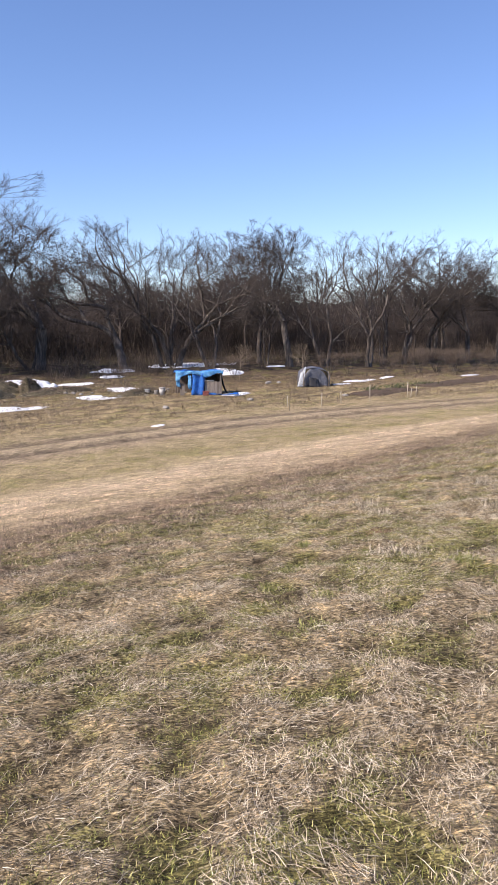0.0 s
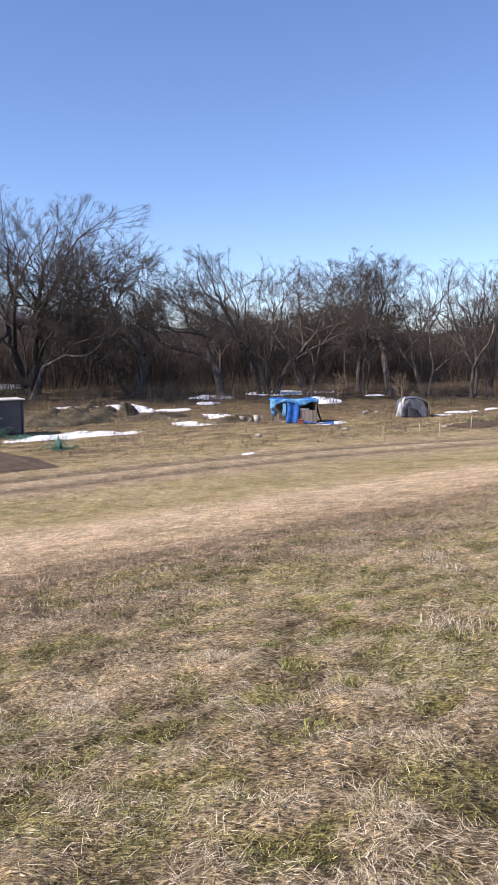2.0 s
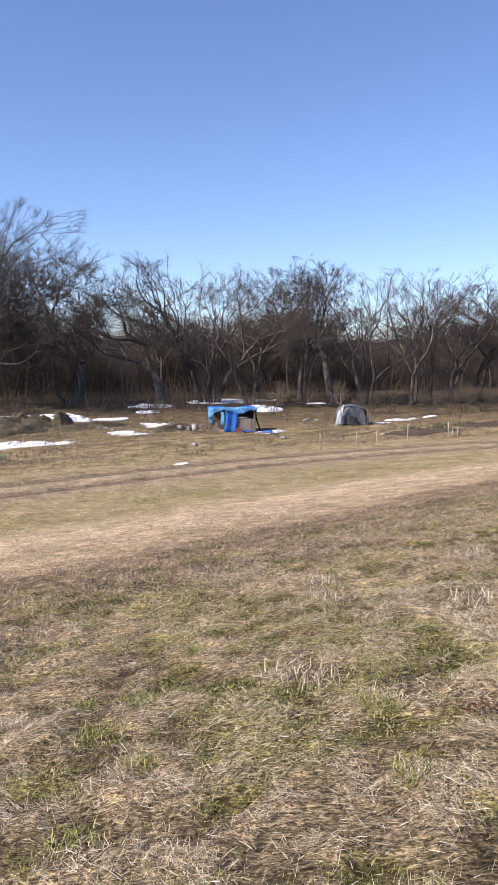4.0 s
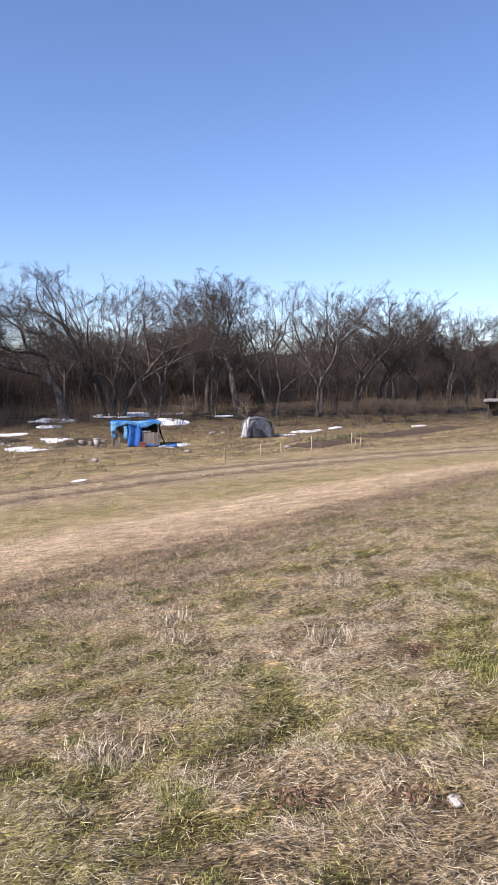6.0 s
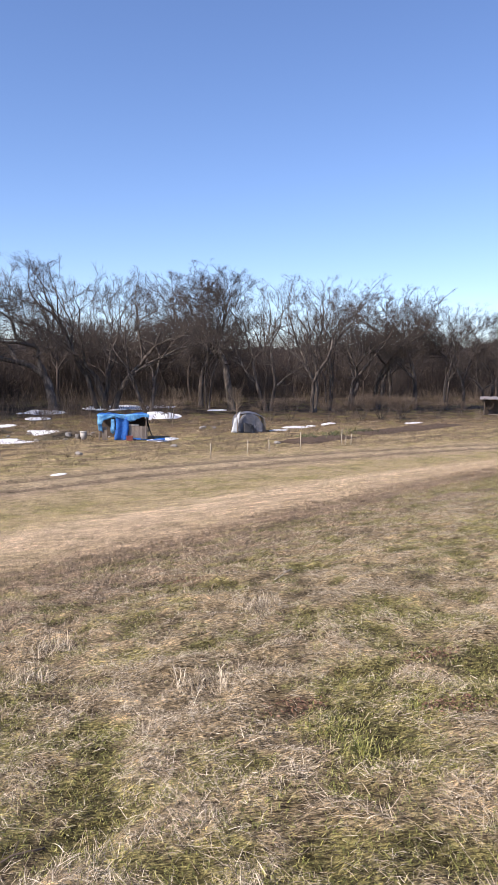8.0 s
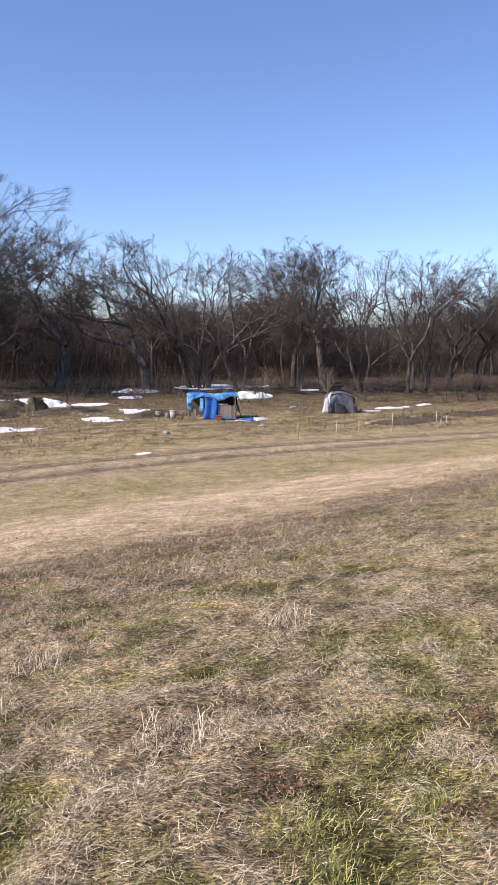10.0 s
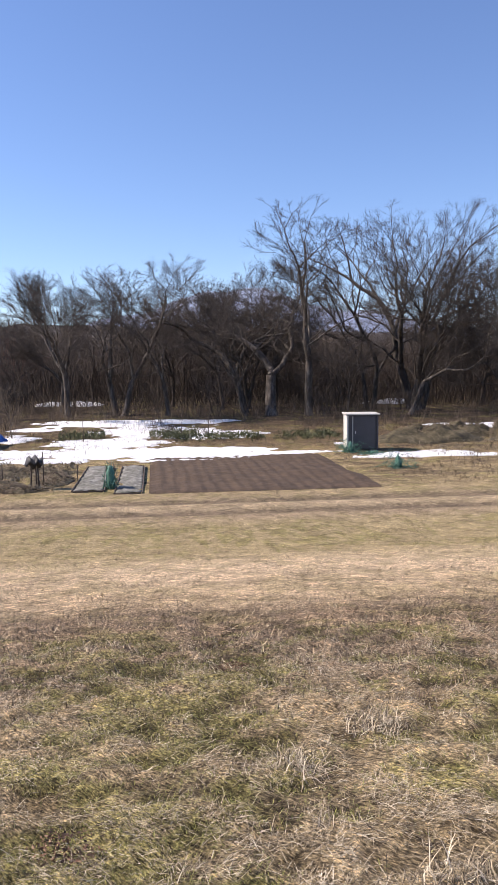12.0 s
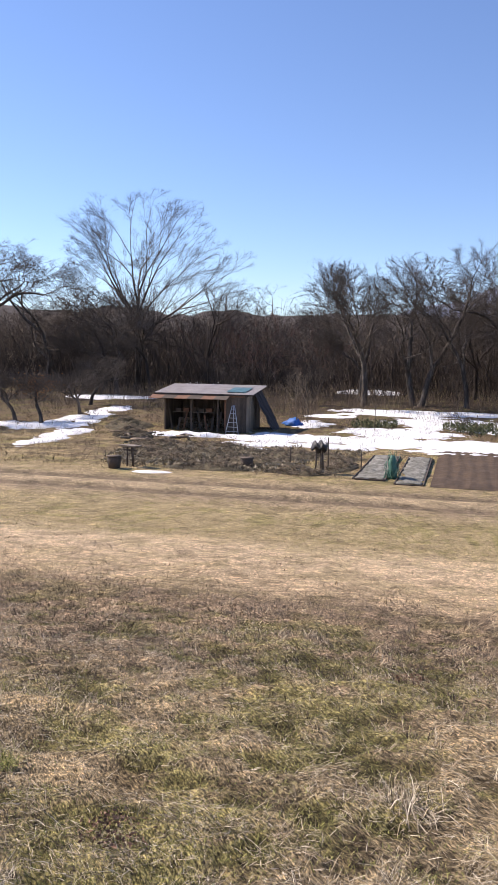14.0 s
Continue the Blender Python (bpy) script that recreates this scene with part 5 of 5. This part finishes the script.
def leaves(name, x, y, z, rx, rz, count, size, seed, mat, label, category, kind=""):
    """Many small bent leaves in a loose mass."""
    rng = np.random.default_rng(seed)
    p = rng.normal(0, 1, (count, 3)) * 0.45
    c = p * np.array([rx, rx, rz]) + np.array([x, y, z])
    a, b = rng.normal(0, 1, (count, 3)), rng.normal(0, 1, (count, 3))
    a /= np.linalg.norm(a, axis=1)[:, None]
    b = np.cross(a, b)
    b /= np.linalg.norm(b, axis=1)[:, None]
    s = (size * rng.uniform(0.6, 1.4, count))[:, None]
    v = np.stack([c - a * s, c - b * s * 0.4, c + a * s, c + b * s * 0.4], 1)
    f = np.arange(count * 4).reshape(-1, 4)
    tagged(new(name, fast_mesh(name, v.reshape(-1, 3), f, mat)), label, category, kind=kind)


leaves("withered_leaves", -58.4, 19.0, ground(-58.4, 19.0) + 3.0, 1.6, 1.1, 900, 0.07, 5, RUSTLEAF, "withered orange leaves left on the orchard tree", "leaves", "stuff")


def leaf_row(name, seed, count, u0, u1, v0, wide, tall, label):
    rng = np.random.default_rng(seed)
    u, v = rng.uniform(u0, u1, count), v0 + rng.normal(0, wide, count)
    keep = fbm(u * 0.9, v * 0.9, seed) > 0.42
    u, v = u[keep], v[keep]
    x, y = NY * u + NX * v, -NX * u + NY * v
    c = np.stack([x, y, height(x, y) + rng.uniform(0, tall, len(u))], -1)
    a, b = rng.normal(0, 1, (len(u), 3)), rng.normal(0, 1, (len(u), 3))
    a[:, 2] = np.abs(a[:, 2]) + 0.4
    a /= np.linalg.norm(a, axis=1)[:, None]
    b = np.cross(a, b)
    b /= np.linalg.norm(b, axis=1)[:, None]
    s = rng.uniform(0.06, 0.16, len(u))[:, None]
    q = np.stack([c - a * s, c - b * s * 0.35, c + a * s, c + b * s * 0.35], 1)
    tagged(new(name, fast_mesh(name, q.reshape(-1, 3), np.arange(len(q) * 4).reshape(-1, 4), EVERGREEN)), label, "vegetables", kind="stuff")


leaf_row("vegetable_row", 4, 5000, 9.5, 23.5, 60.8, 0.9, 0.4, "row of dark green winter vegetables behind the snow")
leaf_row("vegetable_row", 6, 1500, 8.5, 12.5, 62.5, 1.0, 0.5, "green tufts rising out of the snow")
leaf_row("vegetable_row", 7, 1500, 1.5, 5.0, 62.0, 0.8, 0.5, "green tufts beside the snow")
leaf_row("vegetable_row", 8, 900, 56, 66, 37.5, 0.7, 0.25, "row of yellow-green plants on the damp plot")


LITTER = island_material("leaf_litter", [(0.0, (0.10, 0.08, 0.05)), (0.5, (0.23, 0.19, 0.125)), (1.0, (0.40, 0.34, 0.24))], 0.7)


def litter(name, seed, count, u0, u1, v0, v1, rows, size, label):
    """Withered leaves and stalks lying in loose rows."""
    rng = np.random.default_rng(seed)
    u = rng.uniform(u0, u1, count)
    v = v0 + (v1 - v0) * (np.floor(rng.random(count) * rows) + 0.5 + rng.normal(0, 0.16, count)) / rows
    keep = fbm(u * 0.8, v * 0.8, seed, 3) > 0.38
    u, v = u[keep], v[keep]
    x, y = NY * u + NX * v, -NX * u + NY * v
    c = np.stack([x, y, height(x, y) + 0.03 + rng.random(len(u)) * 0.22], -1)
    a, k = rng.normal(0, 1, (len(u), 3)), rng.normal(0, 1, (len(u), 3))
    a /= np.linalg.norm(a, axis=1)[:, None]
    k = np.cross(a, k)
    k /= np.linalg.norm(k, axis=1)[:, None]
    s = rng.uniform(size * 0.5, size * 1.5, len(u))[:, None]
    q = np.stack([c - a * s, c - k * s * 0.4, c + a * s, c + k * s * 0.4], 1)
    tagged(new(name, fast_mesh(name, q.reshape(-1, 3), np.arange(len(q) * 4).reshape(-1, 4), LITTER)), label, "leaf litter", kind="stuff")


litter("leaf_litter", 3, 9000, -9.5, 4.2, 37.6, 48.5, 9, 0.09, "pale withered leaves in rows on the old vegetable plot")
litter("leaf_litter", 5, 4000, 27, 47, 47, 60, 7, 0.065, "scattered dead leaves and stalks by the weed heaps")

# ---- straw, moss and stubble on the field ----
def seen_strip(rng, n, v0, v1, lo, hi, power=1.0):
    """Random places on the slope between two strips, thinned away from the walk's stretch."""
    v = v0 + (v1 - v0) * rng.random(n * 2) ** power
    u = rng.uniform(lo, hi, n * 2)
    keep = (u > np.minimum(9.2 - 0.72 * (v - 1.9), 1.6 + 0.45 * v) - 0.6) & (u < 9.0 + 2.3 * (v - 0.6))
    return u[keep][:n], v[keep][:n]


def blades(name, seed, count, v0, v1, lo, hi, power, length, width, lie, mat, label, category, green=None, clump=0.0, lift=0.01, place=None, comb=0.6):
    """Bent flat blades, each of four triangles, as one mesh. lie: how far they lean from upright, in radians."""
    rng = np.random.default_rng(seed)
    u, v = place(rng, count) if place else seen_strip(rng, count, v0, v1, lo, hi, power)
    if green is not None:
        f = mossy(u, v)
        f = f + 0.03 * rng.normal(0, 1, len(u))
        keep = (f > green) if green > 0 else (f < -green)
        u, v = u[keep], v[keep]
    if clump:
        keep = tufted(u, v) + 0.35 * (fbm(u * 6, v * 6, seed + 5, 2) - 0.375) > clump + 0.06 * rng.normal(0, 1, len(u))
        u, v = u[keep], v[keep]
    n = len(u)
    x, y = NY * u + NX * v, -NX * u + NY * v
    way = 2 * np.pi * 2.6 * fbm(u * 1.3, v * 1.3, 90 + seed % 2, 2) + rng.normal(0, comb, n)
    lean = np.clip(rng.normal(lie, 0.22, n), 0.0, 1.62)
    size = rng.uniform(length[0], length[1], n)
    w = rng.uniform(width[0], width[1], n)
    d = np.stack([np.cos(way) * np.sin(lean), np.sin(way) * np.sin(lean), np.cos(lean)], -1)
    side = np.stack([-np.sin(way), np.cos(way), 0 * way], -1)
    roll = rng.uniform(-0.9, 0.9, n)[:, None]
    side = side * np.cos(roll) + np.cross(d, side) * np.sin(roll)
    base = np.stack([x, y, height(x, y) + lift * rng.random(n)], -1)
    mid = base + d * (size * 0.5)[:, None] + np.array([0, 0, 1.0]) * (size * rng.uniform(0.0, 0.05, n))[:, None]
    tip = base + d * size[:, None] + side * (size * rng.normal(0, 0.06, n))[:, None] - np.array([0, 0, 1.0]) * (size * rng.uniform(0, 0.06, n))[:, None]
    tip[:, 2] = np.maximum(tip[:, 2], height(tip[:, 0], tip[:, 1]) + 0.006)
    hw = side * (w / 2)[:, None]
    q = np.stack([base - hw, base + hw, mid + hw * 0.9, mid - hw * 0.9, tip], 1).reshape(-1, 3)
    f = (np.arange(n)[:, None, None] * 5 + np.array([(0, 1, 2), (0, 2, 3), (3, 2, 4)])[None]).reshape(-1, 3)
    tagged(new(name, fast_mesh(name, q, f, mat)), label, category, kind="stuff")


blades("matted_straw", 1, 240000, 0.8, 8.0, 0, 22, 1.25, (0.018, 0.075), (0.0011, 0.0026), 1.3, STRAW, "flattened pale straw matted over the slope", "straw", clump=0.44, comb=1.1)
blades("straw_bundle", 2, 130000, 0.8, 9.0, 0, 26, 1.2, (0.03, 0.105), (0.0011, 0.0025), 1.34, STRAW, "thick swathes of bleached dead grass", "straw", clump=0.49, lift=0.04, comb=0.75)
blades("moss", 3, 270000, 0.8, 9.5, 0, 30, 1.1, (0.008, 0.034), (0.0016, 0.004), 0.8, MOSS, "low green moss and new grass", "moss", green=0.455, lift=0.02, comb=1.7)
blades("fine_straw", 11, 170000, 0.8, 4.8, 0, 13, 1.0, (0.02, 0.09), (0.0009, 0.002), 1.36, STRAW, "fine tangled dead grass close to the path", "straw", clump=0.44, lift=0.03, comb=1.0)
blades("stray_straw", 13, 70000, 0.8, 9.0, 0, 26, 1.2, (0.02, 0.09), (0.001, 0.0024), 1.3, STRAW, "stray straw strewn over the mossy hollows", "straw", comb=1.6)
blades("fine_moss", 12, 120000, 0.8, 4.8, 0, 13, 1.0, (0.006, 0.024), (0.0014, 0.0032), 0.8, MOSS, "fine green moss close to the path", "moss", green=0.455, lift=0.015, comb=1.7)
blades("standing_grass", 4, 5000, 1.5, 9.0, 0, 30, 1.0, (0.05, 0.14), (0.0012, 0.0024), 0.75, STRAW, "thin standing stems of dead grass", "grass", clump=0.50)
blades("far_straw", 5, 85000, 8.0, 30, -14, 60, 1.0, (0.035, 0.11), (0.005, 0.011), 1.0, TAN, "short dry tan grass on the lower slope", "grass", clump=0.40)
blades("far_moss", 7, 24000, 19.0, 29, -14, 60, 1.0, (0.03, 0.08), (0.008, 0.014), 0.7, MOSS, "short green grass on the lower slope", "grass", green=0.49)


blades("far_weeds", 14, 42000, 8.5, 30, -14, 60, 1.0, (0.04, 0.12), (0.006, 0.013), 0.9, STUBBLE, "dark dead weeds in tufts on the lower slope", "weeds", clump=0.50)


def stubble_place(rng, n):
    u, v = seen_strip(rng, n * 2, 5.8, 13.0, -6, 62)
    s = v + bend(u) + 3.5 * (fbm(u * 0.35, v * 0.35, 3) - 0.47) + rng.normal(0, 0.7, len(u))
    keep = (s > 6.6) & (s < 11.4)
    return u[keep][:n], v[keep][:n]


blades("stubble", 6, 46000, 0, 0, 0, 0, 1.0, (0.02, 0.085), (0.003, 0.007), 0.6, STUBBLE, "dark upright stubble of dead weeds in a band", "stubble", place=stubble_place)


def verge_place(rng, n):
    u = rng.uniform(-32, 95, n * 3)
    v = rng.uniform(36.8, 66, n * 3) - bend(u)
    keep = ((u < 4.5) | (u > 20.5) | (v > 55)) & (fbm(u * 1.1, v * 1.1, 61, 3) > 0.44) & (v > 35.2 - bend(u) + 1.0 * rng.random(n * 3))
    return u[keep][:n], v[keep][:n]


blades("rough_grass", 8, 75000, 0, 0, 0, 0, 1.0, (0.06, 0.26), (0.006, 0.014), 1.05, TAN, "rough tan tussocks of dead grass round the plots", "grass", place=verge_place)
blades("dead_weeds", 9, 36000, 0, 0, 0, 0, 1.0, (0.12, 0.50), (0.010, 0.022), 0.7, BRUSH, "dark withered weeds between the garden plots", "weeds", place=verge_place)


# ---- clumps, tufts and odd pieces on the near slope ----
REDLEAF = island_material("red_brown_leaf", [(0.0, (0.05, 0.027, 0.018)), (0.5, (0.17, 0.09, 0.055)), (1.0, (0.36, 0.23, 0.15))], 0.7)


def leaf_clump(x, y, r, seed, count=230):
    """Curled dead leaves caught in the straw."""
    rng = np.random.default_rng(seed)
    a, f = rng.uniform(0, 2 * np.pi, count), np.sqrt(rng.random(count)) * rng.uniform(0.5, 1.2, count)
    px, py = x + r * f * np.cos(a), y + 0.75 * r * f * np.sin(a)
    c = np.stack([px, py, height(px, py) + 0.03 + 0.06 * np.clip(1.1 - f, 0, 1) * rng.random(count)], -1) - np.array([x, y, ground(x, y)])
    d, e = rng.normal(0, 1, (count, 3)) * np.array([1, 1, 0.45]), rng.normal(0, 1, (count, 3))
    d /= np.linalg.norm(d, axis=1)[:, None]
    e = np.cross(d, e)
    e /= np.linalg.norm(e, axis=1)[:, None]
    k = np.cross(d, e)
    s = rng.uniform(0.005, 0.014, count)[:, None]
    q = np.stack([c - d * s, c - e * s * 0.45 + k * s * 0.25, c + d * s, c + e * s * 0.45 + k * s * 0.25, c - k * s * 0.08], 1).reshape(-1, 3)
    tri = (np.arange(count)[:, None, None] * 5 + np.array([(0, 1, 4), (1, 2, 4), (2, 3, 4), (3, 0, 4)])[None]).reshape(-1, 3)
    ob = new("leaf_clump", fast_mesh("leaf_clump", q, tri, REDLEAF))
    ob.matrix_basis = pose(x, y, ground(x, y))
    tagged(ob, "clump of curled red-brown dead leaves in the straw", "dead leaves", "leaf clumps", "stuff")


def grass_tuft(x, y, r, tall, seed, mat, label, group, count=130, flat=0.75):
    """Blades that rise from one root and fall outwards."""
    rng = np.random.default_rng(seed)
    a, f = rng.uniform(0, 2 * np.pi, count), np.sqrt(rng.random(count))
    lean = np.clip(flat * f + rng.normal(0.15, 0.3, count), 0, 1.45)
    a = a + rng.normal(0, 0.5, count)
    size = tall * rng.uniform(0.35, 0.9, count)
    out = np.stack([np.cos(a), np.sin(a), 0 * a], -1)
    side = np.stack([-np.sin(a), np.cos(a), 0 * a], -1) * rng.uniform(0.0009, 0.0024, count)[:, None]
    root = np.stack([rng.normal(0, 0.4, count), rng.normal(0, 0.4, count), 0.04 * rng.random(count)], -1) * r
    mid = root + (out * np.sin(lean)[:, None] + np.array([0, 0, 1.0]) * np.cos(lean)[:, None]) * (size * 0.55)[:, None]
    droop = np.minimum(lean + rng.uniform(0.2, 0.7, count), 1.6)
    tip = mid + (out * np.sin(droop)[:, None] + np.array([0, 0, 1.0]) * np.cos(droop)[:, None]) * (size * 0.45)[:, None]
    q = np.stack([root - side, root + side, mid + side, mid - side, tip], 1).reshape(-1, 3)
    tri = (np.arange(count)[:, None, None] * 5 + np.array([(0, 1, 2), (0, 2, 3), (3, 2, 4)])[None]).reshape(-1, 3)
    ob = new("grass_tuft", fast_mesh("grass_tuft", q, tri, mat))
    ob.matrix_basis = pose(x, y, ground(x, y) - 0.004)
    tagged(ob, label, "grass tuft", group, "stuff")


for k, (x, y, r) in enumerate([(2.1, 9.4, 0.2), (3.09, 7.63, 0.16), (3.54, 7.49, 0.17), (4.02, 9.62, 0.22), (4.89, 10.21, 0.22), (4.80, 9.30, 0.2), (3.01, 14.14, 0.28), (0.46, 12.10, 0.22)]):
    leaf_clump(x, y, r, 300 + k)
for k, (x, y, r, tall) in enumerate([(3.86, 12.25, 0.26, 0.24), (2.19, 11.56, 0.25, 0.18), (2.25, 10.72, 0.22, 0.16), (2.29, 8.35, 0.24, 0.15), (2.10, 8.41, 0.2, 0.14), (3.56, 10.15, 0.28, 0.18)]):
    grass_tuft(x, y, r, tall, 320 + k, STRAW, "pale tuft of dead grass fallen outwards on the slope", "dead grass tufts", 420, 1.35)
for k, (x, y) in enumerate([(2.61, 7.74), (2.57, 7.82), (2.76, 7.12), (1.36, 6.49)]):
    grass_tuft(x, y, 0.18, 0.06, 340 + k, MOSS, "low green grass tuft growing through the straw", "green grass tufts", 320, 1.0)
tuft_rng = np.random.default_rng(88)
for k in range(16):
    tu, tv = tuft_rng.uniform(5.5, 12.5), tuft_rng.uniform(2.2, 5.2)
    grass_tuft(*xy(tu, tv), float(tuft_rng.uniform(0.1, 0.17)), float(tuft_rng.uniform(0.06, 0.10)), 360 + k, MOSS, "low green grass tuft growing through the straw", "green grass tufts", 260, 1.0)
rock(3.69, 7.49, 0.03, 77, "small white stone lying in the straw", CONCRETE)


def lying_stick(x, y, length, r, turn, mat, label):
    ob = thing("stick", x, y, label, "stick", turn)
    rng = random.Random(int(x * 100))
    pts = []
    for k in range(6):
        px = (k / 5 - 0.5) * length
        c, s_ = math.cos(radians(turn)), math.sin(radians(turn))
        qx, qy = px, rng.uniform(-0.02, 0.02) * length
        pts.append((qx, qy, ground(x + qx * c - qy * s_, y + qx * s_ + qy * c) - ground(x, y) + r * 0.9 + 0.012))
    tube_part("stem", [(pts, r, 6)], mat, ob)
    tube_part("side_twig", [([pts[3], (pts[3][0] + 0.1 * length, 0.12 * length, pts[3][2] + 0.03)], r * 0.55, 5)], mat, ob)


lying_stick(2.86, 8.32, 0.3, 0.004, 25, DARK_WOOD, "dark broken stick lying on the grass")
lying_stick(1.48, 6.33, 0.4, 0.002, -35, STAKE, "long pale straw stem lying on the moss")
lying_stick(4.13, 14.05, 0.6, 0.006, 70, STAKE, "pale dry stalk fallen on the slope")


# ---- timber shelter far along the track ----
def timber_shelter():
    x, y = xy(98.0, 38.6)
    ob = thing("timber_shelter", x, y, "low open timber shelter with a pale sloping roof", "shelter", -18.0)
    for px in (-1.9, 1.9):
        for py in (0, 2.4):
            part("post", box_bm((0.14, 0.14, 2.3), (px, py, 1.0), 0.012), DARK_WOOD, ob)
    for k in range(5):
        part("roof_sheet", box_bm((0.98, 3.2, 0.05), (-2.0 + k * 0.98, 1.2, 2.15 + 0.01 * (k % 2)), 0.01, (4, -3, 0)), TIN, ob)
    for k in range(7):
        part("back_board", box_bm((0.54, 0.03, 2.0), (-1.65 + k * 0.55, 2.42, 1.0), 0.006), DARK_WOOD, ob)
    for k in range(6):
        part("plank", box_bm((3.0 - 0.2 * (k % 3), 0.22, 0.06), (0.1 * (k % 2), 0.9 + 0.24 * (k % 3), 0.05 + 0.07 * (k // 3)), 0.006), OLD_WOOD, ob)


timber_shelter()
